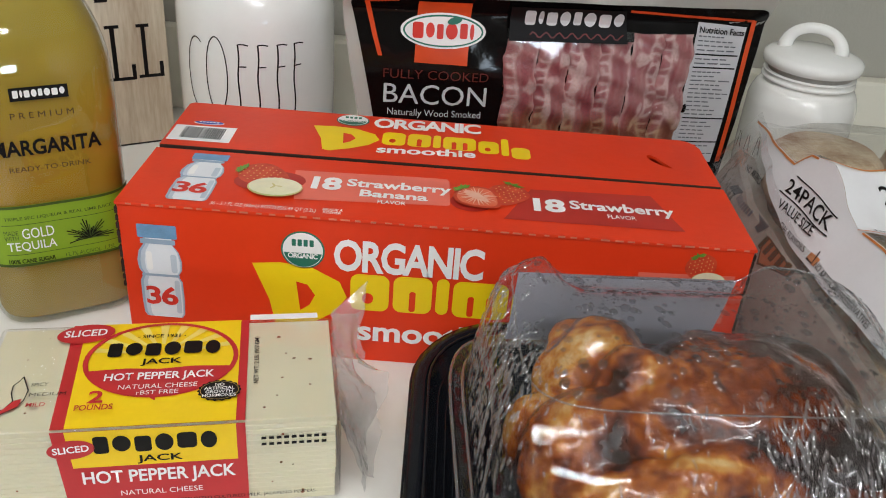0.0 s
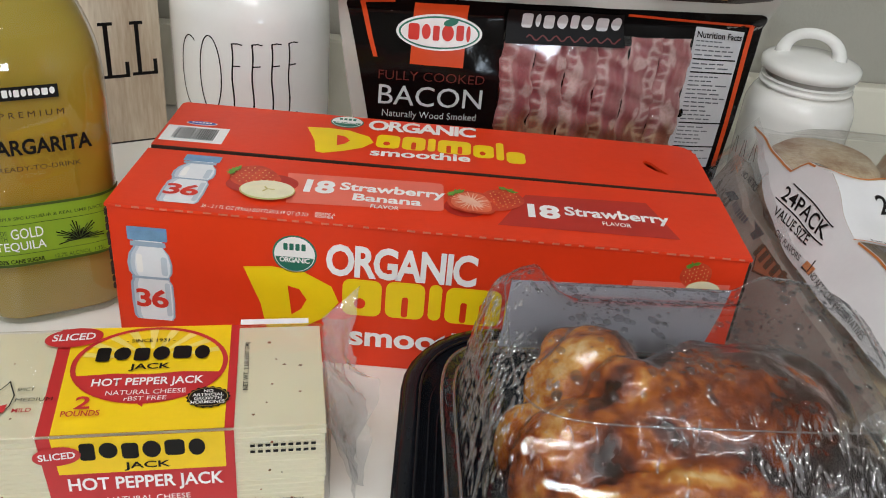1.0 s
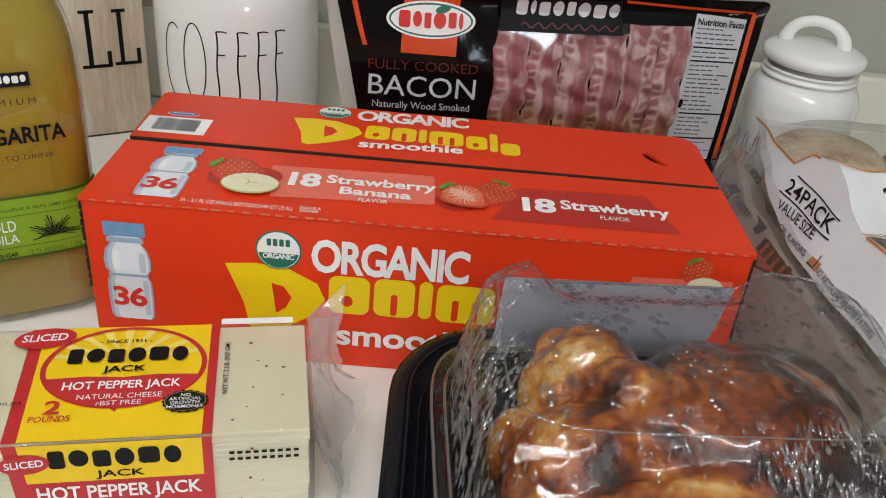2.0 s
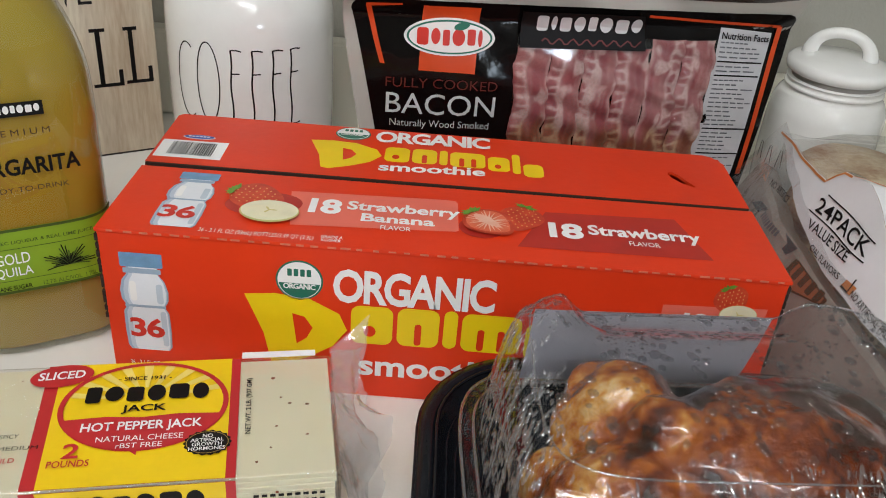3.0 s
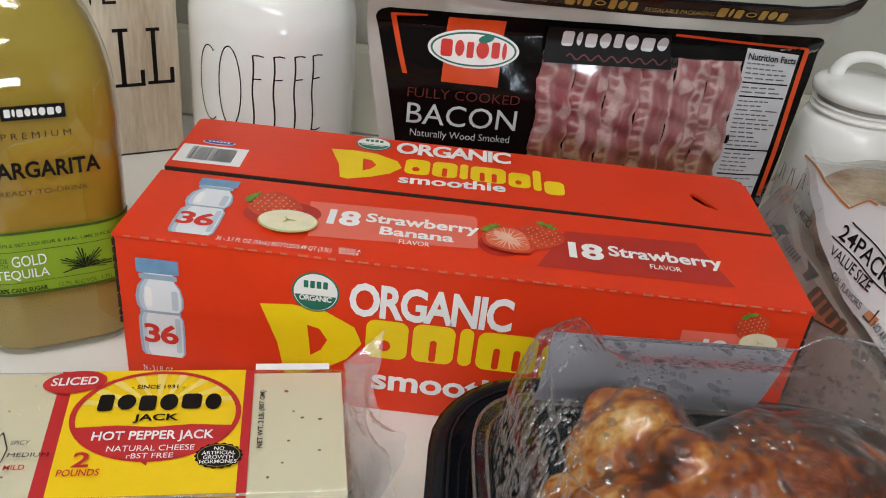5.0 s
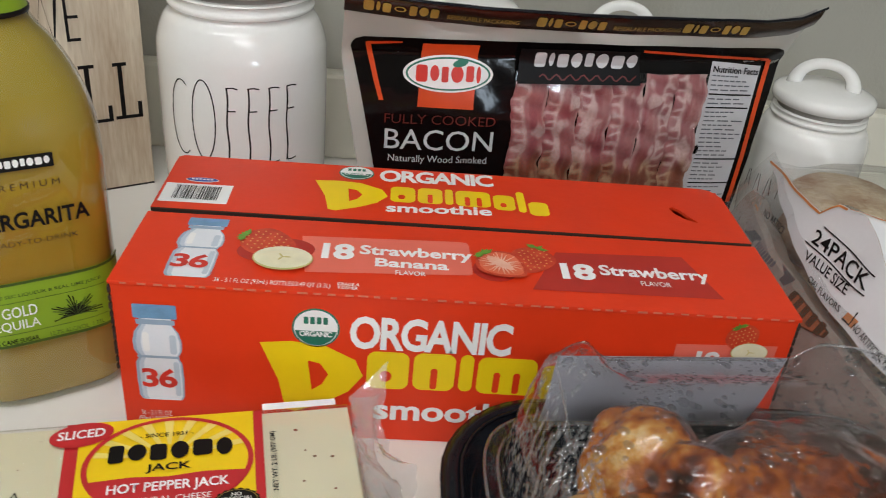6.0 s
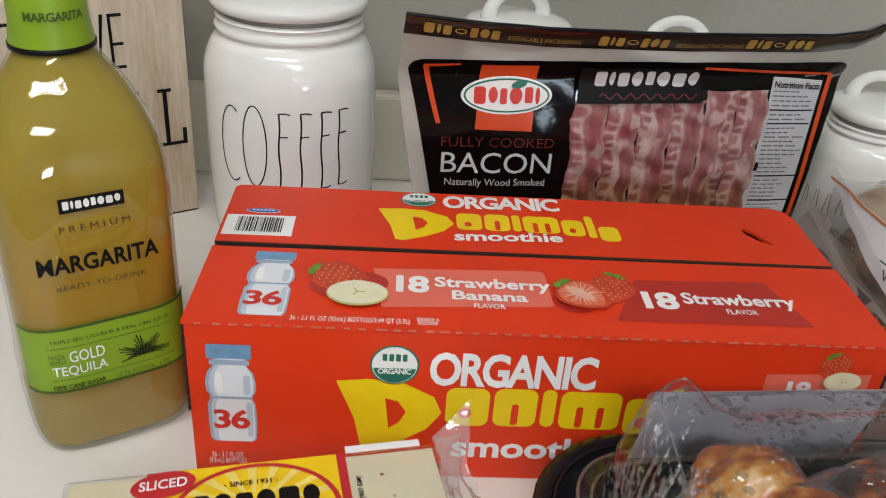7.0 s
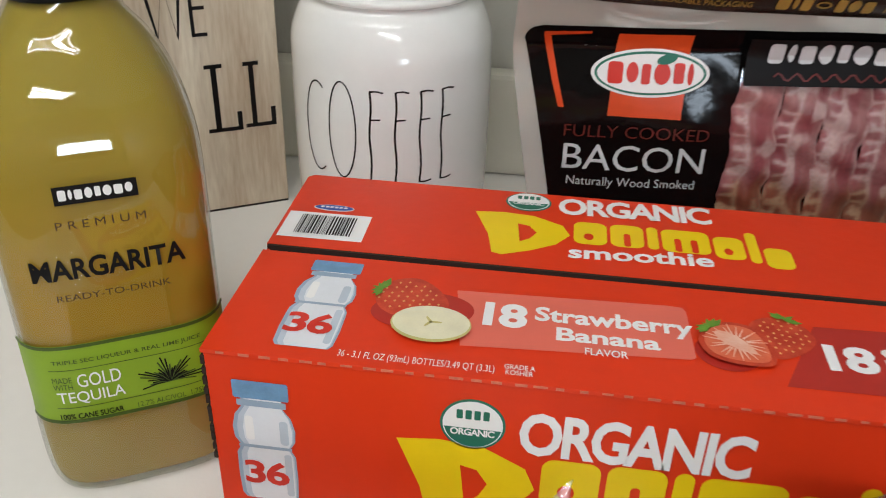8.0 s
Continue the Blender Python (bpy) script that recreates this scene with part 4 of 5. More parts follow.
for k in range(44):
    x = 0.006 + k * 0.0086 + rnd.uniform(-0.001, 0.001)
    block((x, -0.0009, H - 0.0012 + rnd.uniform(-0.0004, 0)), (x + rnd.uniform(0.003, 0.006), 0.0002, H - 0.0004), bm=bm)
tagged(part("perforation", bm, EDGE, carton, "torn pale perforation along the edge"), kind="stuff")
for x in (-0.0012, L - 0.0004):
    bm = bmesh.new()
    for k in range(11):
        z = 0.045 + k * 0.0052
        block((x, rnd.uniform(-0.001, 0.0), z), (x + 0.0016, rnd.uniform(0.0025, 0.006), z + rnd.uniform(0.003, 0.005)), bm=bm)
    tagged(part("torn_edge", bm, GAP_SHADE_BOARD, carton, "dark torn cardboard edge"), kind="stuff")

# ---- canister letters ----


def round_map(r, z0=0.0, turn=0.0):
    return lambda u, v, h: Vector(((r + h) * math.sin(u / r + radians(turn)), -(r + h) * math.cos(u / r + radians(turn)), v + z0))


def stroke(parent, pts, width, surface, h, material, name="lettering"):
    """A drawn line of that width on a surface."""
    bm = bmesh.new()
    rows = []
    for i, p in enumerate(pts):
        a, b = Vector(pts[max(i - 1, 0)]), Vector(pts[min(i + 1, len(pts) - 1)])
        d = (b - a).normalized()
        nx, ny = -d.y * width / 2, d.x * width / 2
        rows.append((bm.verts.new(surface(p[0] + nx, p[1] + ny, h)), bm.verts.new(surface(p[0] - nx, p[1] - ny, h))))
    for (a, b), (c, d) in zip(rows, rows[1:]):
        bm.faces.new((a, b, d, c))
    return part(name, bm, material, parent)


jar = round_map(0.0685, turn=-10)
line = 0.0011
stroke(coffee, [(-0.0405 + 0.0115 * math.cos(a), 0.097 + 0.031 * math.sin(a)) for a in (radians(62 + 236 * k / 24) for k in range(25))], line, jar, 0.0005, INK)
stroke(coffee, [(-0.0208 + 0.0098 * math.cos(a), 0.0985 + 0.033 * math.sin(a)) for a in (radians(90 + 360 * k / 32) for k in range(33))], line, jar, 0.0005, INK)
for x, kind in ((-0.0012, "F"), (0.0150, "F"), (0.0310, "E"), (0.0458, "E")):
    stroke(coffee, [(x + 0.0006 * math.sin(k), 0.1275 - 0.0063 * k) for k in range(11)], line * 1.25, jar, 0.0005, INK)
    stroke(coffee, [(x, 0.1273), (x + 0.0045, 0.1277), (x + 0.0085, 0.1268)], line, jar, 0.0006, INK)
    stroke(coffee, [(x, 0.1085), (x + 0.0065, 0.1088)], line, jar, 0.0006, INK)
    if kind == "E":
        stroke(coffee, [(x, 0.0648), (x + 0.004, 0.0645), (x + 0.008, 0.0655)], line, jar, 0.0006, INK)
small = round_map(0.055, turn=-30)
for x in (-0.018, -0.007, 0.004, 0.015):
    stroke(flour, [(x - 0.0015, 0.050), (x, 0.066), (x + 0.002, 0.0665), (x + 0.0035, 0.051)], 0.0006, small, 0.0005, INK, "drawn_bars")

# ---- sign letters ----
board = lambda u, v, h: Vector((u, -h, v))
for x0, x1, zb, zt in ((-0.0548, -0.0298, 0.0645, 0.1158), (-0.0276, -0.0050, 0.0655, 0.1155)):
    w = x1 - x0
    for pts in ([(x0 + w * 0.22, zb + 0.001), (x0 + w * 0.38, zb + 0.001), (x0 + w * 0.38, zt), (x0 + w * 0.22, zt)], [(x0, zb), (x1, zb), (x1, zb + 0.003), (x0, zb + 0.003)], [(x1 - 0.0035, zb), (x1, zb), (x1, zb + 0.0145), (x1 - 0.0035, zb + 0.0145)], [(x0 + w * 0.05, zt - 0.003), (x0 + w * 0.55, zt - 0.003), (x0 + w * 0.55, zt), (x0 + w * 0.05, zt)]):
        printed(sign, "lettering", [pts], board, 0.0004, BLACK_PRINT)
for pts in ([(-0.0587, 0.1365), (-0.0563, 0.1365), (-0.0563, 0.180), (-0.0587, 0.180)], [(-0.0587, 0.1365), (-0.0480, 0.1365), (-0.0480, 0.139), (-0.0587, 0.139)], [(-0.0587, 0.155), (-0.0485, 0.155), (-0.0485, 0.1575), (-0.0587, 0.1575)], [(-0.0587, 0.1775), (-0.048, 0.1775), (-0.048, 0.180), (-0.0587, 0.180)]):
    printed(sign, "lettering", [pts], board, 0.0004, BLACK_PRINT)
stroke(sign, [(-0.088, 0.180), (-0.081, 0.1365), (-0.0745, 0.176), (-0.068, 0.1365), (-0.063, 0.180)], 0.0028, board, 0.0005, BLACK_PRINT)
stroke(sign, [(-0.131 + 0.011 * math.cos(a), 0.158 + 0.02 * math.sin(a)) for a in (radians(90 + 15 * k) for k in range(25))], 0.0026, board, 0.0005, BLACK_PRINT)

# ---- bottle prints ----
RAD = sorted((z, r) for r, z in BOTTLE)


def glass_front(u, z, h):
    r = float(np.interp(z, [q[0] for q in RAD], [q[1] for q in RAD]))
    k = ease(z, 0.17, 0.225)
    e = 4.2 - 2.2 * k
    t = min(abs(u) / r, 0.995)
    return Vector((u * (1 + h / r), -r * (1 - t ** e) ** (1 / e) - h, z))


part("front_label", grid(40, 8, lambda s, t: glass_front(-0.0438 + 0.0876 * s, 0.0478 + 0.0424 * t, 0.0005)), LIME, bottle, "lime green paper label", smooth=True)
OLIVE = mat("olive_print", (0.07, 0.12, 0.015), 0.4, vary=0.3, scale=100)
for z in (0.0478, 0.0884):
    part("label_border", grid(40, 1, lambda s, t: glass_front(-0.0438 + 0.0876 * s, z + 0.0018 * t, 0.0008)), OLIVE, bottle)
for z in (0.0770, 0.0560):
    part("label_border", grid(24, 1, lambda s, t: glass_front(-0.033 + 0.066 * s, z + 0.0004 * t, 0.0008)), OLIVE, bottle)
printed(bottle, "brand_plate", [[(-0.0157, 0.1572), (0.0157, 0.1572), (0.0157, 0.1652), (-0.0157, 0.1652)]], glass_front, 0.0006, BLACK_PRINT)
wordmark(bottle, (0.8, 0.4, 0.8, 0.8, 0.6, 0.9, 0.9, 0.8), -0.0138, 0.1592, 0.0138, 0.1638, glass_front, 0.0009, WHITE_PRINT)
BROWN = mat("brown_print", (0.09, 0.05, 0.015), 0.4, vary=0.3, scale=90)
for words, x0, z0, x1, z1, m, bold in (("P R E M I U M", -0.017, 0.1465, 0.017, 0.1502, BROWN, 0.0), ("MARGARITA", -0.0300, 0.1230, 0.0300, 0.1332, BLACK_PRINT, 0.026), ("READY-TO-DRINK", -0.0225, 0.1128, 0.0225, 0.1160, BROWN, 0.0),
                                       ("TRIPLE SEC LIQUEUR & REAL LIME JUICE", -0.031, 0.0800, 0.031, 0.0828, OLIVE, 0.01), ("MADE\nWITH", -0.0325, 0.0665, -0.0245, 0.0735, OLIVE, 0.0), ("GOLD", -0.0225, 0.0672, -0.0045, 0.0745, WHITE_PRINT, 0.004), ("TEQUILA", -0.0318, 0.0580, -0.0040, 0.0652, WHITE_PRINT, 0.004),
                                       ("100% CANE SUGAR", -0.0325, 0.0500, -0.006, 0.0530, BLACK_PRINT, 0.02), ("12.7% ALC/VOL  1.75L", 0.0, 0.0502, 0.0300, 0.0530, OLIVE, 0.0)):
    lettering(bottle, words, x0, z0, x1, z1, glass_front, 0.0010, m, bold)
for k in range(26):
    a = radians(-8 + 196 * k / 25)
    q = 0.0145 * (0.75 + 0.25 * math.sin(k * 7.3))
    ex, ez = 0.0155 + q * 1.05 * math.cos(a), 0.0610 + q * math.sin(a)
    stroke(bottle, [(0.0155, 0.0610), ((0.0155 + ex) / 2, (0.0610 + ez) / 2 + 0.0006), (ex, ez)], 0.0007, glass_front, 0.0010, BLACK_PRINT if k % 3 else OLIVE, "agave_picture")
neck = round_map(0.0187, turn=0)
lettering(bottle, "MARGARITA", -0.014, 0.2455, 0.014, 0.2500, neck, 0.0012, OLIVE, 0.03)

# ---- bacon bag prints ----
ORANGE = mat("orange_red_print", (0.72, 0.075, 0.015), 0.3, vary=0.1, scale=40)
SILVER = mat("silver_print", (0.62, 0.62, 0.63), 0.3, vary=0.12, scale=80)
DULLRED = mat("dull_red_print", (0.13, 0.013, 0.009), 0.35, vary=0.2, scale=80)
MEAT = bpy.data.materials.new("bacon_meat")
MEAT.use_nodes = True
n, l = MEAT.node_tree.nodes, MEAT.node_tree.links
b = n["Principled BSDF"]
at, n1, rp, mxc = n.new("ShaderNodeAttribute"), n.new("ShaderNodeTexNoise"), n.new("ShaderNodeValToRGB"), n.new("ShaderNodeMix")
co = n.new("ShaderNodeTexCoord")
at.attribute_name = "marbling"
n1.inputs["Scale"].default_value, n1.inputs["Detail"].default_value = 420, 4
mxc.data_type, mxc.blend_type, mxc.inputs["Factor"].default_value = "RGBA", "MULTIPLY", 0.55
rp.color_ramp.elements[0].position, rp.color_ramp.elements[1].position = 0.3, 0.6
rp.color_ramp.elements[0].color, rp.color_ramp.elements[1].color = (0.38, 0.29, 0.27, 1), (0.72, 0.67, 0.67, 1)
l.new(co.outputs["Object"], n1.inputs["Vector"])
l.new(n1.outputs["Fac"], rp.inputs[0])
l.new(at.outputs["Color"], mxc.inputs["A"])
l.new(rp.outputs[0], mxc.inputs["B"])
l.new(mxc.outputs["Result"], b.inputs["Base Color"])
b.inputs["Roughness"].default_value, b.inputs["Coat Weight"].default_value = 0.35, 0.4
for k in range(6):
    x0 = 0.1330 + 0.0262 * k
    zt = 0.153 if k < 4 else 0.1605

    def strip(s, t, x0=x0, zt=zt, k=k):
        z = 0.03 + (zt - 0.03) * t
        xx = x0 + 0.0275 * s + 0.0013 * math.sin(z * 130 + k * 1.7) + 0.0010 * noise.noise((k * 5.0, z * 120, s * 2))
        return bag_front(xx, z, 0.0012 + 0.0022 * math.sin(math.pi * s) ** 0.6 + 0.0010 * math.sin(z * 300 + k * 2.1 + 4 * s))
    ob = part("bacon_slice", grid(24, 110, strip), MEAT, bacon, smooth=True)
    col = ob.data.color_attributes.new("marbling", "FLOAT_COLOR", "POINT")
    flip = k in (4,)
    for i in range(25):
        for q in range(111):
            s, z = (1 - i / 24 if flip else i / 24), 0.03 + (zt - 0.03) * q / 110
            wob = noise.noise((k * 3.1, z * 70, 0.5))
            edge = 0.36 + 0.12 * wob
            line = math.exp(-((s - edge) / 0.055) ** 2) + 0.7 * math.exp(-((s - 0.97 - 0.05 * wob) / 0.06) ** 2)
            rung = max(0, math.sin(z * 780 + 4 * noise.noise((k * 2.0, z * 110, s * 2)) + k)) * (1 - ease(s, edge - 0.04, edge + 0.08)) * ease(s, 0.0, 0.12)
            blob = ease(noise.noise((s * 3.2 + k * 4.1, z * 75, k * 1.3)), 0.22, 0.45) * 0.9
            streak = 0.35 * max(0, noise.noise((s * 9 + k, z * 38, 2.0)))
            fat = min(1, max(0, 0.8 * line + 0.95 * rung + blob + streak))
            brown = 1 - ease(z + 0.016 * noise.noise((s * 3 + k * 2, z * 40, 7.0)), 0.076, 0.096)
            lean = Vector((0.37, 0.095, 0.11)).lerp(Vector((0.47, 0.19, 0.19)), ease(noise.noise((s * 2 + k, z * 30, 9.0)), -0.3, 0.4))
            meat = lean.lerp(Vector((0.26, 0.075, 0.04)), brown)
            c3 = meat.lerp(Vector((0.72, 0.53, 0.50)).lerp(Vector((0.50, 0.33, 0.20)), brown), fat)
            col.data[i * 111 + q].color = (*c3, 1)
WINDOW = film("clear_window", (0.97, 0.96, 0.96), gloss=0.02, rough=0.07, haze=0.0, bump=0.3, bump_scale=30)
part("window", grid(20, 16, lambda s, t: bag_front(0.132 + 0.160 * s, 0.02 + 0.142 * t, 0.0058)), WINDOW, bacon, "clear film window over the bacon", smooth=True)
frame_quads = (("brand_plate", [(0.1335, 0.1525), (0.2320, 0.1528), (0.2265, 0.1795), (0.1335, 0.1795)], BLACK_PRINT, 0.0066), ("brand_block", [(0.060, 0.130), (0.1028, 0.129), (0.1035, 0.179), (0.0612, 0.179)], ORANGE, 0.0009),
               ("red_stripe", [(0.232, 0.1768), (0.342, 0.1708), (0.342, 0.1732), (0.232, 0.1790)], ORANGE, 0.0010), ("red_stripe", [(0.3395, 0.172), (0.3440, 0.172), (0.3415, 0.045), (0.3370, 0.045)], ORANGE, 0.0010),
               ("red_stripe", [(0.0195, 0.1765), (0.0235, 0.1765), (0.0300, 0.150), (0.0345, 0.134), (0.0310, 0.134), (0.0262, 0.150)], ORANGE, 0.0010), ("red_stripe", [(0.0195, 0.1762), (0.046, 0.1785), (0.046, 0.180), (0.0195, 0.179)], ORANGE, 0.0010),
               ("nutrition_panel", [(0.2925, 0.1705), (0.3365, 0.1668), (0.3320, 0.045), (0.2885, 0.047)], mat("pale_grey_print", (0.58, 0.58, 0.60), 0.3, vary=0.1, scale=40, bump=0.4, bump_scale=40, coat=0.4), 0.0010))
for name, pts, m, h in frame_quads:
    bm = fill([pts])
    bmesh.ops.subdivide_edges(bm, edges=bm.edges, cuts=5, use_grid_fill=True)
    for v in bm.verts:
        v.co = bag_front(v.co.x, v.co.y, h)
    part(name, bm, m, bacon, smooth=True)
for rx, ry, m, h in ((0.0340, 0.0140, WHITE_PRINT, 0.0014), (0.0320, 0.0125, GREEN, 0.0017), (0.0305, 0.0112, WHITE_PRINT, 0.0020)):
    printed(bacon, "brand_oval", [oval(0.082, 0.156, rx, ry, 0, 40)], bag_front, h, m)
wordmark(bacon, (1.0, 0.8, 0.6, 1.1, 0.7, 0.4), 0.0575, 0.1500, 0.1065, 0.1625, bag_front, 0.0024, NUMRED)
printed(bacon, "leaf_mark", [oval(0.0905, 0.1645, 0.006, 0.0028, 15, 12)], bag_front, 0.0026, GREEN)
wordmark(bacon, (0.8, 0.4, 0.8, 0.8, 0.6, 0.9, 0.9, 0.8), 0.145, 0.1655, 0.2260, 0.1772, bag_front, 0.0072, SILVER)
stroke(bacon, [(0.150 + 0.0022 * k, 0.158 + 0.0022 * math.sin(k * 1.3)) for k in range(36)], 0.0012, bag_front, 0.0072, DULLRED, "brand_scribble")
for words, x0, z0, x1, z1, m, bold in (("FULLY COOKED", 0.0358, 0.1165, 0.1210, 0.1240, DULLRED, -0.005), ("BACON", 0.0365, 0.0955, 0.1205, 0.1120, SILVER, 0.0), ("Naturally Wood Smoked", 0.040, 0.0835, 0.1170, 0.0910, SILVER, -0.005)):
    lettering(bacon, words, x0, z0, x1, z1, bag_front, 0.0014, m, bold)
lettering(bacon, "Nutrition Facts", 0.2945, 0.1620, 0.3350, 0.1672, bag_front, 0.0016, BLACK_PRINT, 0.02, rise=-0.06)
rnd = random.Random(21)
GREYINK = mat("grey_ink", (0.16, 0.16, 0.18), 0.4, vary=0.3, scale=90)
for k in range(30):
    z = 0.1595 - 0.0037 * k
    if k in (4, 7, 19, 25):
        stroke(bacon, [(0.294, z), (0.314, z - 0.001), (0.3335, z - 0.002)], 0.0012, bag_front, 0.0015, BLACK_PRINT, "table_rule")
    else:
        bars(bacon, 0.2945, z - 0.0006, 0.2945 + rnd.uniform(0.020, 0.038), z + 0.0004, rnd.choice((3, 4, 5, 6)), bag_front, 0.0015, GREYINK, "unreadable_bar", gap=0.2, rise=-0.05)
ZIPM = mat("dark_brown_zip", (0.030, 0.016, 0.011), 0.22, vary=0.3, scale=60, bump=0.3, bump_scale=50, coat=0.5)
GOLDP = mat("gold_print", (0.50, 0.33, 0.07), 0.3, vary=0.3, scale=90)
zipband = lambda x, v, h: bag_front(x, zip_mid(x) + v, h)
part("zip_strip", grid(70, 6, lambda s, t: zipband(0.002 + 0.358 * s, -0.0078 + 0.0156 * t, 0.0012 + 0.0012 * math.sin(math.pi * t))), ZIPM, bacon, "dark brown zip strip", smooth=True)
part("zip_ridge", grid(70, 3, lambda s, t: zipband(0.002 + 0.358 * s, 0.0062 + 0.003 * t, 0.0022 + 0.0016 * math.sin(math.pi * t))), TRAY, bacon, "black zip ridge", smooth=True)
for x0 in (0.015, 0.1405, 0.2545):
    wordmark(bacon, (1, 0.4, 0.8), x0, -0.0045, x0 + 0.019, 0.0035, zipband, 0.0030, GOLDP)
    printed(bacon, "brand_mark", [oval(x0 + 0.0255, -0.0005, 0.0042, 0.0022, 0, 16), oval(x0 + 0.0255, -0.0005, 0.0030, 0.0013, 0, 16)], zipband, 0.0030, GOLDP)
    wordmark(bacon, (0.8, 1, 0.9), x0 + 0.032, -0.0045, x0 + 0.053, 0.0035, zipband, 0.0030, GOLDP)
for x0 in (0.0745, 0.200):
    lettering(bacon, "RESEALABLE PACKAGING", x0, -0.0040, x0 + 0.053, -0.0005, zipband, 0.0030, GOLDP)

# ---- cheese label and wrapper ----
ctop = lambda u, v, h: Vector((u, v, CH + 0.0007 + h))
cfront = lambda u, v, h: Vector((u, -CW - 0.0007 - h, v))
LABRED = mat("label_red", (0.55, 0.025, 0.03), 0.35, vary=0.08, scale=60)
LABYEL = mat("label_yellow", (0.92, 0.62, 0.010), 0.35, vary=0.08, scale=40)
RAY = mat("label_pale_yellow", (0.90, 0.70, 0.17), 0.35, vary=0.05, scale=40)
part("wrapper", block((-0.0008, -CW - 0.0004, 0.0002), (CL + 0.0008, 0.0008, CH + 0.0004), 0.0040, 4), film("wrapper_film", (0.99, 0.99, 0.99), gloss=0.06, rough=0.12, haze=0.01, bump=0.5, bump_scale=45), cheese, "clear shiny wrapper", smooth=False)
printed(cheese, "label", [[(0.0375, -0.0010), (0.1330, -0.0010), (0.1330, -CW + 0.0005), (0.0415, -CW + 0.0005)]], ctop, 0.0, LABRED)
printed(cheese, "label", [[(0.0440, -0.0010), (0.1285, -0.0010), (0.1285, -CW + 0.0005), (0.0480, -CW + 0.0005)]], ctop, 0.0002, LABYEL)
printed(cheese, "label", [[(0.0415, CH), (0.1330, CH), (0.1330, 0.0035), (0.0445, 0.0035)]], cfront, 0.0, LABRED)
printed(cheese, "label", [[(0.0480, CH), (0.1285, CH), (0.1285, 0.0335), (0.0495, 0.0335)]], cfront, 0.0002, LABYEL)
for k in range(9):
    a0, a1 = radians(12 + 19 * k), radians(12 + 19 * k + 8)
    pts = [(0.088 + q * math.cos(a), -0.031 + q * 0.78 * math.sin(a)) for q, a in ((0.012, a0), (0.036, a0), (0.036, a1), (0.012, a1))]
    printed(cheese, "sun_ray", [pts], ctop, 0.0006, RAY)
printed(cheese, "label_ring", [oval(0.088, -0.0345, 0.0400, 0.0322, 0, 48), oval(0.088, -0.0345, 0.0374, 0.0300, 0, 48)], ctop, 0.0008, LABRED)
low = [(x, y) for x, y in oval(0.088, -0.0345, 0.0392, 0.0316, 0, 64) if y < -0.0435]
low.sort(key=lambda p: p[0])
printed(cheese, "label_shield", [[*low[:len(low) // 2], (0.088, -0.0695), *low[len(low) // 2:], (0.105, -0.0425), (0.088, -0.0440), (0.071, -0.0425)]], ctop, 0.0010, LABRED)
printed(cheese, "sliced_badge", [oval(0.0455, -0.0105, 0.0150, 0.0085, 8)], ctop, 0.0012, LABRED)
lettering(cheese, "SLICED", 0.0345, -0.0140, 0.0565, -0.0078, ctop, 0.0015, WHITE_PRINT, 0.02, rise=0.06)
wordmark(cheese, (0.9, 1.1, 1.0, 1.1, 1.2, 1.0), 0.0595, -0.0325, 0.1180, -0.0205, ctop, 0.0012, BLACK_PRINT)
lettering(cheese, "JACK", 0.0775, -0.0412, 0.0985, -0.0350, ctop, 0.0012, BLACK_PRINT, 0.02)
for words, x0, y0, x1, y1, m, bold in (("HOT PEPPER JACK", 0.0610, -0.0548, 0.1163, -0.0470, WHITE_PRINT, 0.02), ("NATURAL CHEESE", 0.0690, -0.0603, 0.1081, -0.0567, WHITE_PRINT, 0.0), ("rBST FREE", 0.0785, -0.0650, 0.0990, -0.0618, WHITE_PRINT, 0.0), ("- SINCE 1931 -", 0.0735, -0.0168, 0.0990, -0.0138, BLACK_PRINT, 0.01),
                                       ("2", 0.0556, -0.0697, 0.0630, -0.0602, LABRED, 0.02), ("POUNDS", 0.0505, -0.0750, 0.0685, -0.0708, LABRED, 0.01), ("SPICY", 0.0265, -0.0545, 0.0345, -0.0518, BLACK_PRINT, 0.0), ("MEDIUM", 0.0272, -0.0623, 0.0445, -0.0597, BLACK_PRINT, 0.0), ("MILD", 0.0274, -0.0702, 0.0362, -0.0672, LABRED, 0.01)):
    lettering(cheese, words, x0, y0, x1, y1, ctop, 0.0015, m, bold)
printed(cheese, "round_badge", [[(0.1195 + (0.0107 + 0.0005 * math.cos(18 * a)) * math.cos(a), -0.0642 + (0.0081 + 0.0004 * math.cos(18 * a)) * math.sin(a)) for a in (2 * math.pi * k / 72 for k in range(72))]], ctop, 0.0012, BLACK_PRINT)
printed(cheese, "round_badge", [oval(0.1195, -0.0642, 0.0097, 0.0072, 0, 40), oval(0.1195, -0.0642, 0.0094, 0.0069, 0, 40)], ctop, 0.0014, GOLDP)
lettering(cheese, "NO\nARTIFICIAL\nGROWTH\nHORMONES", 0.1112, -0.0695, 0.1278, -0.0588, ctop, 0.0016, WHITE_PRINT, 0.01)
lettering(cheese, "NET WT. 2 LB. (907 GM)", -0.0590, -0.1398, -0.0180, -0.1364, lambda u, v, h: ctop(-v, u, h), 0.0004, BLACK_PRINT, 0.018)
stroke(cheese, [(0.0210, -0.0450), (0.0200, -0.0480), (0.0175, -0.052), (0.0180, -0.058), (0.0200, -0.064), (0.0170, -0.070), (0.010, -0.073)], 0.0006, ctop, 0.0004, BLACK_PRINT, "pepper_picture")
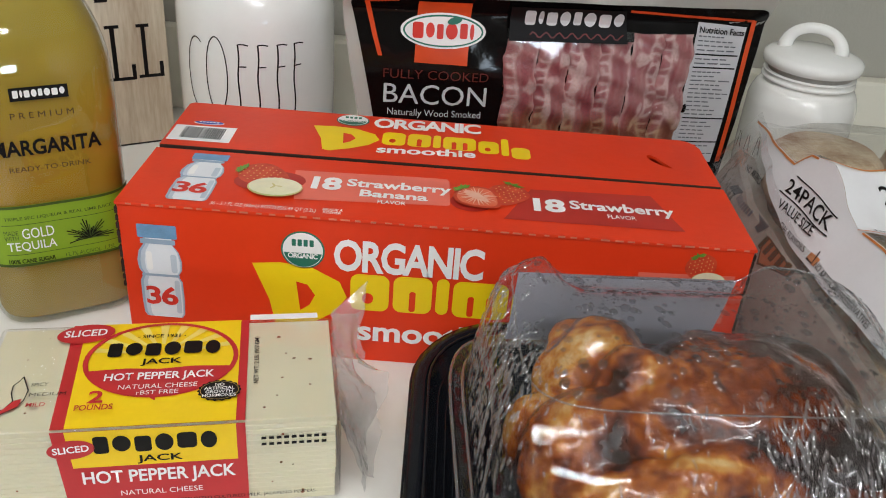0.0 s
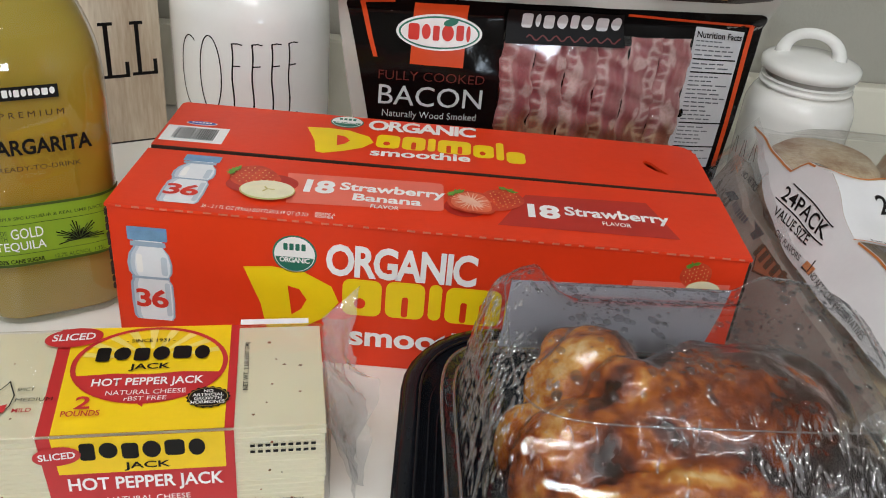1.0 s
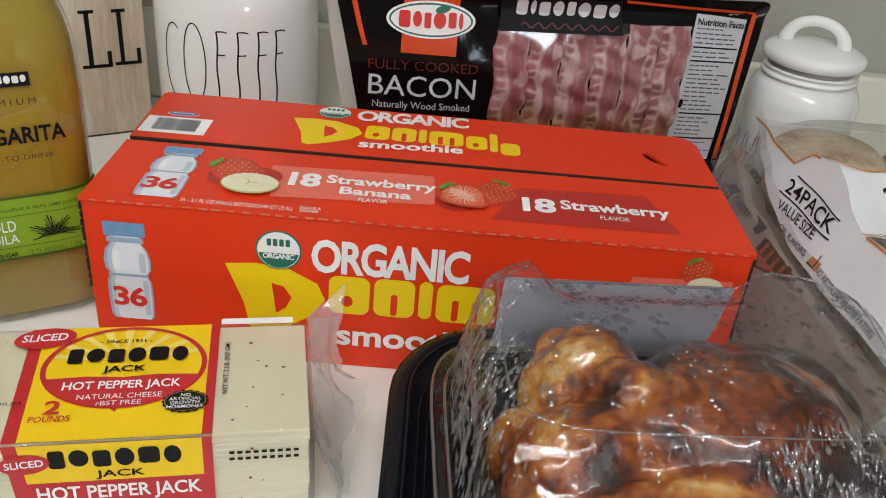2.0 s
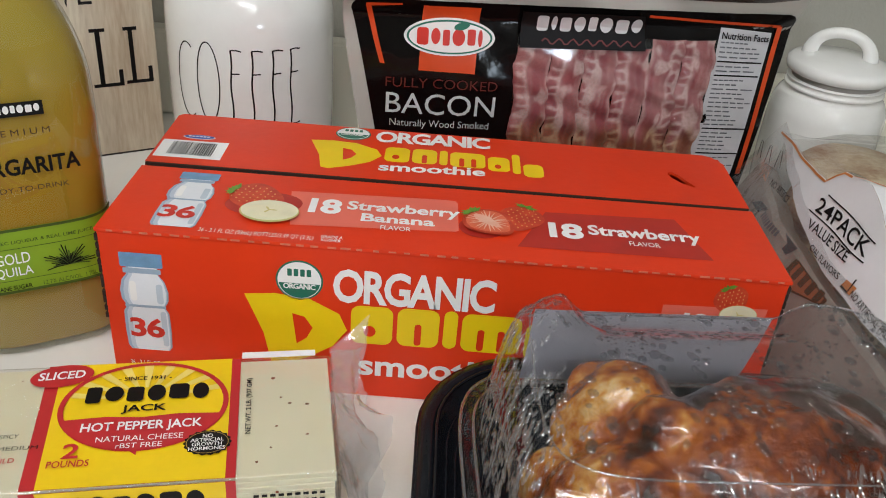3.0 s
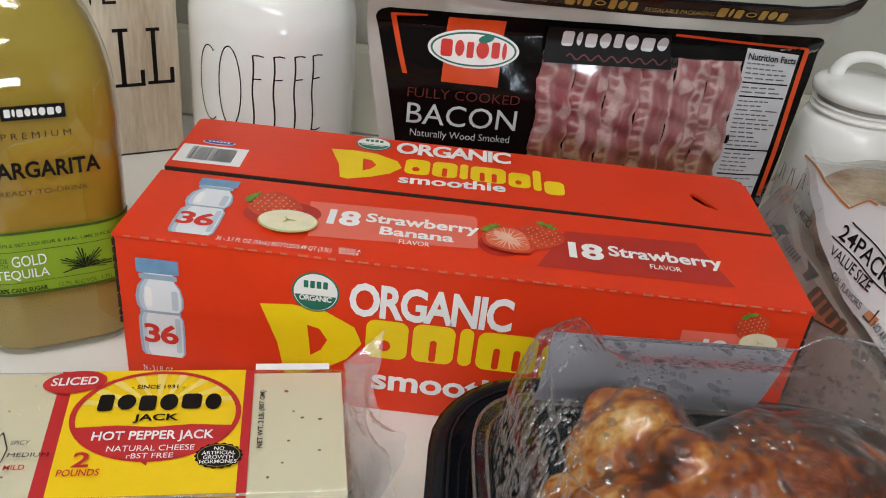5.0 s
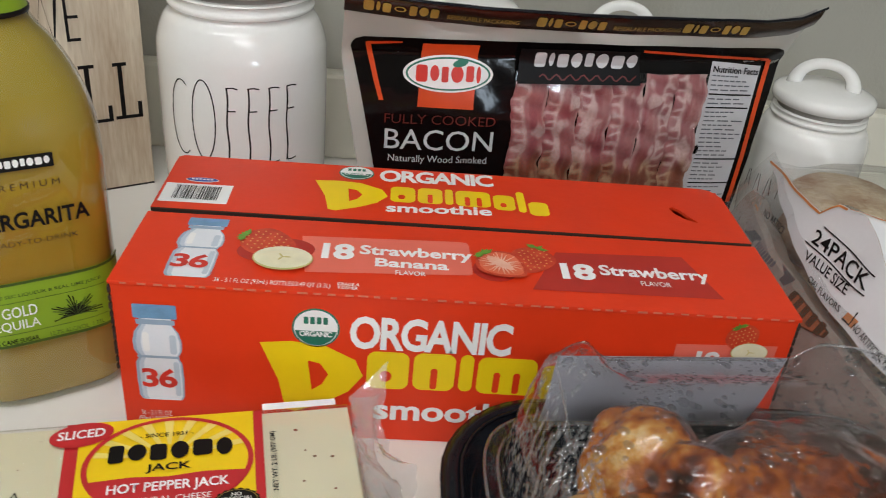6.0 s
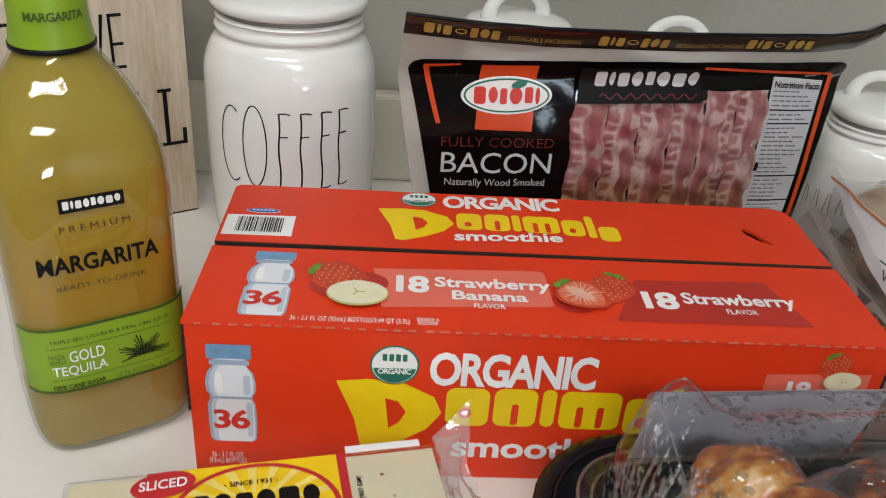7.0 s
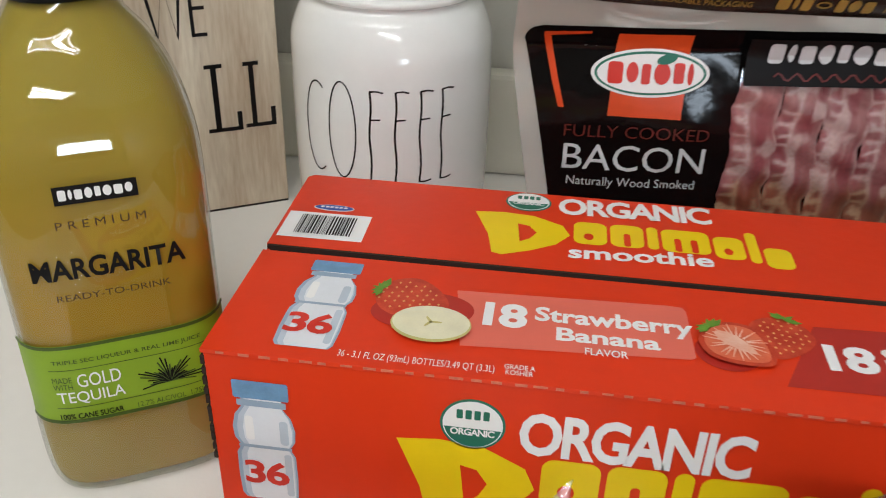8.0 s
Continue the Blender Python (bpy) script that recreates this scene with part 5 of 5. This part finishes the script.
stroke(cheese, [(0.0210, -0.0450), (0.0230, -0.050), (0.0255, -0.056), (0.0250, -0.064), (0.0215, -0.070), (0.0150, -0.0745), (0.010, -0.0745)], 0.0006, ctop, 0.0004, BLACK_PRINT, "pepper_picture")
printed(cheese, "pepper_picture", [[(0.0238, -0.0625), (0.0235, -0.068), (0.0165, -0.0735), (0.010, -0.0742), (0.0165, -0.0705), (0.0205, -0.0640)]], ctop, 0.0005, LABRED)
printed(cheese, "sliced_badge", [oval(0.0500, 0.0460, 0.0112, 0.0060, 6)], cfront, 0.0006, LABRED)
lettering(cheese, "SLICED", 0.0415, 0.0435, 0.0585, 0.0478, cfront, 0.0009, WHITE_PRINT, 0.02, rise=0.08)
wordmark(cheese, (0.9, 1.1, 1.0, 1.1, 1.2, 1.0), 0.0605, 0.0425, 0.1190, 0.0535, cfront, 0.0006, BLACK_PRINT)
lettering(cheese, "JACK", 0.0800, 0.0345, 0.1020, 0.0402, cfront, 0.0006, BLACK_PRINT, 0.02)
lettering(cheese, "HOT PEPPER JACK", 0.0530, 0.0200, 0.1270, 0.0310, cfront, 0.0006, WHITE_PRINT, 0.02)
lettering(cheese, "NATURAL CHEESE", 0.0700, 0.0135, 0.1100, 0.0170, cfront, 0.0006, WHITE_PRINT, 0.0)
for z in (0.0455, 0.0415):
    bars(cheese, 0.1405, z, 0.1730, z + 0.0018, 9, cfront, 0.0004, BLACK_PRINT, "date_code_bar", gap=0.35)
lettering(cheese, "PASTEURIZED CULTURED MILK, JALAPENO PEPPERS.", 0.0950, 0.0060, 0.1680, 0.0088, cfront, 0.0004, BLACK_PRINT)
FLECK = mat("pepper_fleck", (0.35, 0.06, 0.02), 0.5, vary=0.7, scale=40, colour2=(0.06, 0.08, 0.02))
rnd = random.Random(17)
bm = bmesh.new()
spots = [(0.1496, -0.0173, 0.0014), (0.1578, -0.0371, 0.0009), (0.1663, -0.0384, 0.0011)] + [(rnd.choice((rnd.uniform(0.004, 0.036), rnd.uniform(0.14, 0.172))), rnd.uniform(-0.083, -0.004), rnd.uniform(0.0003, 0.0009)) for k in range(12)]
for x, y, r in spots:
    bm.faces.new([bm.verts.new((x + r * math.cos(a) * rnd.uniform(0.7, 1.3), y + r * math.sin(a) * rnd.uniform(0.6, 1.1), CH - 0.0003)) for a in (2 * math.pi * k / 7 for k in range(7))])
for k in range(9):
    x, z, r = rnd.choice((rnd.uniform(0.004, 0.04), rnd.uniform(0.14, 0.172))), rnd.uniform(0.006, 0.05), rnd.uniform(0.0004, 0.0010)
    bm.faces.new([bm.verts.new((x + r * math.cos(a) * rnd.uniform(0.7, 1.3), -CW - 0.00055, z + r * math.sin(a))) for a in (2 * math.pi * k / 7 for k in range(7))])
tagged(part("pepper_flecks", bm, FLECK, cheese, "red and green pepper flecks"), kind="stuff")
CRUMPLE = film("crumpled_film", (0.93, 0.93, 0.93), gloss=0.07, rough=0.10, haze=0.22, haze_colour=(0.85, 0.84, 0.83), bump=0.9, bump_scale=55)


def wrap_end(s, t):
    """The gathered end of the wrapper: a fin that flares into a tip at the back and a tab in front."""
    y = 0.006 - 0.092 * s
    reach = float(np.interp(s, [0, 0.08, 0.25, 0.42, 0.5, 0.62, 0.7, 1.0], [0.024, 0.021, 0.017, 0.019, 0.030, 0.031, 0.024, 0.018]))
    zend = float(np.interp(s, [0, 0.1, 0.3, 0.5, 0.65, 1.0], [0.073, 0.060, 0.048, 0.043, 0.036, 0.010]))
    z0 = CH - 0.001 - 0.006 * s
    x = CL + reach * t
    z = z0 + (zend - z0) * t
    p = Vector((x, y + 0.010 * (1 - s) * t, z))
    w = 0.0035 * (0.25 + t) * noise.noise((s * 7, t * 3, 1.3)) + 0.0014 * noise.noise((s * 26, t * 9, 4.1))
    return p + Vector((w, 0.6 * w, w))


part("wrapper_end", grid(60, 16, wrap_end), CRUMPLE, cheese, "crumpled clear end of the wrapper", smooth=True)
part("wrapper_end", grid(50, 12, lambda s, t: wrap_end(s, t * 0.75) + Vector((0.001 + 0.002 * noise.noise((s * 14, t * 6, 8.0)), 0, -0.018 * t))), CRUMPLE, cheese, "crumpled clear end of the wrapper", smooth=True)
part("paper_flap", block((0.1335, -0.001, CH + 0.0006), (0.172, 0.0035, CH + 0.0012)), WHITE_PRINT, cheese, "white paper edge")

# ---- muffin bag ----
muffins = thing("muffin_bag", pose(0, 0, 0), "white and clear plastic bag of english muffins beside the carton", "bag")
WHITEFILM = mat("white_printed_film", (0.86, 0.855, 0.87), 0.3, vary=0.05, scale=30, bump=0.4, bump_scale=22, coat=0.3)
LOW = ((-0.08, 0.0756), (-0.0381, 0.0736), (0.0241, 0.0703), (0.0737, 0.0699), (0.1038, 0.0715), (0.1505, 0.0784), (0.1971, 0.0817), (0.2672, 0.0869))
HIGH = ((-0.08, 0.1097), (0.0058, 0.1097), (0.0388, 0.1055), (0.1041, 0.12), (0.1353, 0.1138), (0.14, 0.1083), (0.1433, 0.1019), (0.1997, 0.0961), (0.2669, 0.0881))
z_low = lambda y: float(np.interp(y, [p[0] for p in LOW], [p[1] for p in LOW]))
z_high = lambda y: float(np.interp(y, [p[0] for p in HIGH], [p[1] for p in HIGH]))


def bag_side(y, z, h=0.0):
    """The steep side of the bag that faces the carton, with soft folds."""
    x = 0.4465 + 0.55 * (z - 0.085) + 0.18 * max(0, y - 0.16) + 0.06 * max(0, 0.06 - y)
    x += 0.0012 * noise.noise((y * 22, z * 30, 0.7)) + 0.0008 * math.sin(95 * (y + 0.55 * z))
    return Vector((x - 0.88 * h, y, z + 0.48 * h))


def bag_top(x, y, h=0.0):
    """The printed top of the bag beyond its ridge."""
    edge = bag_side(y, z_high(y))
    k = ease(x, edge.x, edge.x + 0.03)
    return Vector((x, y, edge.z + k * (0.004 * noise.noise((x * 30, y * 24, 3.1)) - 0.003) + h))


bm = grid(90, 24, lambda s, t: bag_side(-0.080 + 0.3465 * s, z_low(-0.080 + 0.3465 * s) + (z_high(-0.080 + 0.3465 * s) - z_low(-0.080 + 0.3465 * s)) * t))
part("label_film", bm, WHITEFILM, muffins, "white printed film", smooth=True)
back_edge = lambda x: 0.122 - 0.020 * ease(x, 0.455, 0.475) + 0.006 * ease(x, 0.48, 0.53)
edge_x = lambda y: bag_side(y, z_high(y)).x
part("label_film", grid(40, 24, lambda s, t: bag_top(edge_x(0.0314 + 0.0906 * t) + 0.0002 + (0.64 - edge_x(0.0314 + 0.0906 * t)) * s, 0.0314 + (back_edge(0.456 + 0.184 * s) - 0.0314) * t)), WHITEFILM, muffins, "white printed film", smooth=True)
TAN = mat("orange_line_print", (0.68, 0.22, 0.05), 0.4, vary=0.1)
wall_print = lambda a, b, h: bag_side(0.1245 - a, b, h)
stroke(muffins, [(0.1245 - y, z_high(y) - 0.0012) for y in (0.264 - 0.0052 * k for k in range(28))], 0.0015, wall_print, 0.0006, TAN, "label_border")
stroke(muffins, [(0.1245 - y, z_high(y) - 0.0010) for y in (0.031 - 0.0050 * k for k in range(22))], 0.0013, wall_print, 0.0006, TAN, "label_border")
stroke(muffins, [(x, back_edge(x) - 0.001) for x in (0.460 + 0.006 * k for k in range(28))], 0.0013, bag_top, 0.0012, TAN, "label_border")
stroke(muffins, [(x, 0.0324) for x in (0.457 + 0.006 * k for k in range(28))], 0.0012, bag_top, 0.0010, TAN, "label_border")
for words, x0, y0, x1, y1, bold, rise, skew in (("24PACK", -0.0022, 0.0863, 0.0704, 0.0946, 0.012, 0.085, -0.69), ("VALUE SIZE", 0.0044, 0.0761, 0.0619, 0.0817, 0.01, 0.125, -0.692), ("CIAL FLAVORS", 0.0239, 0.0699, 0.0681, 0.0734, 0.012, 0.094, -0.604), ("NO ARTIFICIAL PRESERVATIVES", 0.0842, 0.0732, 0.1578, 0.0771, 0.008, 0.03, -0.206), ("NO ARTIFICI", -0.0726, 0.0679, -0.0285, 0.0721, 0.005, 0.164, -0.693)):
    lettering(muffins, words, x0, y0, x1, y1, wall_print, 0.0008 if x0 > -0.05 else 0.0046, BLACK_PRINT, bold, rise=rise, skew=skew)
lettering(muffins, "24PACK", 0.490, 0.070, 0.548, 0.088, bag_top, 0.0010, BLACK_PRINT, 0.012)
lettering(muffins, "NO ARTIFICIAL", 0.4705, 0.0345, 0.516, 0.0385, bag_top, 0.0010, BLACK_PRINT, 0.005)
for (xa, za), (xb, zb) in (((-0.0039, 0.0981), (0.0678, 0.1017)), ((-0.0073, 0.0842), (0.0729, 0.0904))):
    stroke(muffins, [(xa + (xb - xa) * k / 16, za + (zb - za) * k / 16) for k in range(17)], 0.0008, wall_print, 0.0008, BLACK_PRINT, "printed_rule")
printed(muffins, "tick_box", [[(0.0731, 0.0726), (0.0846, 0.0735), (0.0844, 0.0789), (0.0731, 0.0781)]], wall_print, 0.0007, TAN)
stroke(muffins, [(0.0736, 0.0734), (0.0813, 0.0737), (0.0791, 0.0819)], 0.0012, wall_print, 0.0011, BLACK_PRINT, "tick_mark")
stroke(muffins, [(-0.0952, 0.0658), (-0.0829, 0.0661), (-0.0907, 0.0706)], 0.0012, wall_print, 0.0046, TAN, "tick_mark")
SIDEFILM = film("clear_bag_side", (0.94, 0.94, 0.94), gloss=0.05, rough=0.08, haze=0.05, haze_colour=(0.8, 0.79, 0.77), bump=1.0, bump_scale=45)
CLEARTOP = film("clear_bag_top", (0.95, 0.95, 0.94), gloss=0.03, rough=0.12, haze=0.06, haze_colour=(0.78, 0.77, 0.73), bump=0.6, bump_scale=30)


def clear_back(s, t):
    """Clear film from the label's border over the muffins behind it."""
    y = 0.103 + 0.157 * t
    x0 = edge_x(max(y, 0.122))
    x = x0 + 0.0003 + (0.64 - x0) * s
    low = 0.1015 - 0.016 * ease(y, 0.235, 0.26)
    z = z_high(max(y, 0.122)) + (low - z_high(max(y, 0.122))) * ease(x, x0, x0 + 0.045) + 0.002 * noise.noise((x * 40, y * 30, 2.2)) * ease(x, x0, x0 + 0.02)
    return Vector((x, max(y, back_edge(x) + 0.0008), z))


part("clear_film", grid(40, 30, clear_back), CLEARTOP, muffins, "clear film top", smooth=True)
part("clear_film", grid(30, 10, lambda s, t: Vector((0.468 + 0.172 * s, 0.2605 + 0.003 * noise.noise((s * 8, t * 4, 2.2)), 0.004 + 0.080 * t))), CLEARTOP, muffins, "clear film back", smooth=True)
part("clear_film", grid(24, 16, lambda s, t: Vector((edge_x(-0.08 + 0.11 * t) + 0.0004 + (0.64 - edge_x(-0.08 + 0.11 * t)) * s, -0.08 + 0.11 * t, z_high(-0.08 + 0.11 * t) - 0.010 * ease(s, 0, 0.3)))), CLEARTOP, muffins, "clear film top", smooth=True)
part("clear_film", grid(60, 18, lambda s, t: bag_side(-0.080 + 0.345 * s, 0.004 + (z_low(-0.080 + 0.345 * s) + 0.004) * t, 0.0022 + 0.007 * math.sin(math.pi * t) ** 0.7 * (0.6 + 0.4 * noise.noise((s * 9, t * 3, 5.5))) + 0.0016 * noise.noise((s * 24, t * 7, 9.5)))), SIDEFILM, muffins, "crumpled clear film side", smooth=True)
SLEEVE = mat("inner_sleeve_film", (0.42, 0.36, 0.31), 0.3, vary=0.4, scale=35, bump=0.5, bump_scale=40, coat=0.4)
part("inner_sleeve", loft([[tuple(bag_side(y, z, -d)) for z, d in ((0.003, 0.0012), (0.030, 0.0008), (0.060, 0.0008), (0.064, 0.003), (0.064, 0.018), (0.003, 0.018))] for y in (-0.078 + 0.0168 * k for k in range(21))], True, True), SLEEVE, muffins, "printed inner sleeve of muffins", smooth=False)
GREYP = mat("grey_print", (0.08, 0.08, 0.085), 0.35, vary=0.2, scale=60)
printed(muffins, "sleeve_panel", [[(-0.0844, 0.0484), (0.0086, 0.0555), (0.0137, 0.064), (-0.0724, 0.0561)]], wall_print, 0.0004, GREYP)
bars(muffins, -0.0536, 0.0520, -0.0136, 0.0570, 9, wall_print, 0.0008, GREYINK, rise=0.12)
printed(muffins, "sleeve_panel", [[(0.0367, 0.045), (0.0743, 0.0578), (0.0742, 0.0624), (0.0242, 0.0612), (0.0199, 0.0566)]], wall_print, 0.0004, BROWN)
printed(muffins, "sleeve_panel", [[(0.0376, 0.0469), (0.0715, 0.0576), (0.0714, 0.0615), (0.0264, 0.0605), (0.0225, 0.0566)]], wall_print, 0.0008, mat("sleeve_orange_print", (0.46, 0.14, 0.05), 0.35, vary=0.15, scale=50))
bars(muffins, 0.0219, 0.0516, 0.0699, 0.0606, 5, wall_print, 0.0012, BROWN, gap=0.4, rise=0.08)
CRUST = mat("muffin_crust", (0.76, 0.64, 0.43), 0.7, vary=0.55, scale=30, bump=0.4, bump_scale=160, colour2=(0.27, 0.10, 0.03))
for x, y, z in ((0.506, 0.205, 0.002), (0.506, 0.205, 0.032), (0.506, 0.205, 0.062), (0.600, 0.205, 0.002), (0.600, 0.205, 0.032), (0.600, 0.205, 0.062), (0.516, 0.108, 0.002), (0.516, 0.108, 0.032), (0.516, 0.108, 0.062), (0.516, 0.010, 0.002), (0.516, 0.010, 0.032), (0.516, 0.010, 0.062)):
    ob = part("muffin", lathe([(0, 0), (0.036, 0.0), (0.043, 0.006), (0.045, 0.014), (0.043, 0.023), (0.037, 0.0285), (0.02, 0.0295), (0, 0.0295)], 36), CRUST, muffins, "toasted english muffin", smooth=True)
    ob.matrix_local = pose(x, y, z)
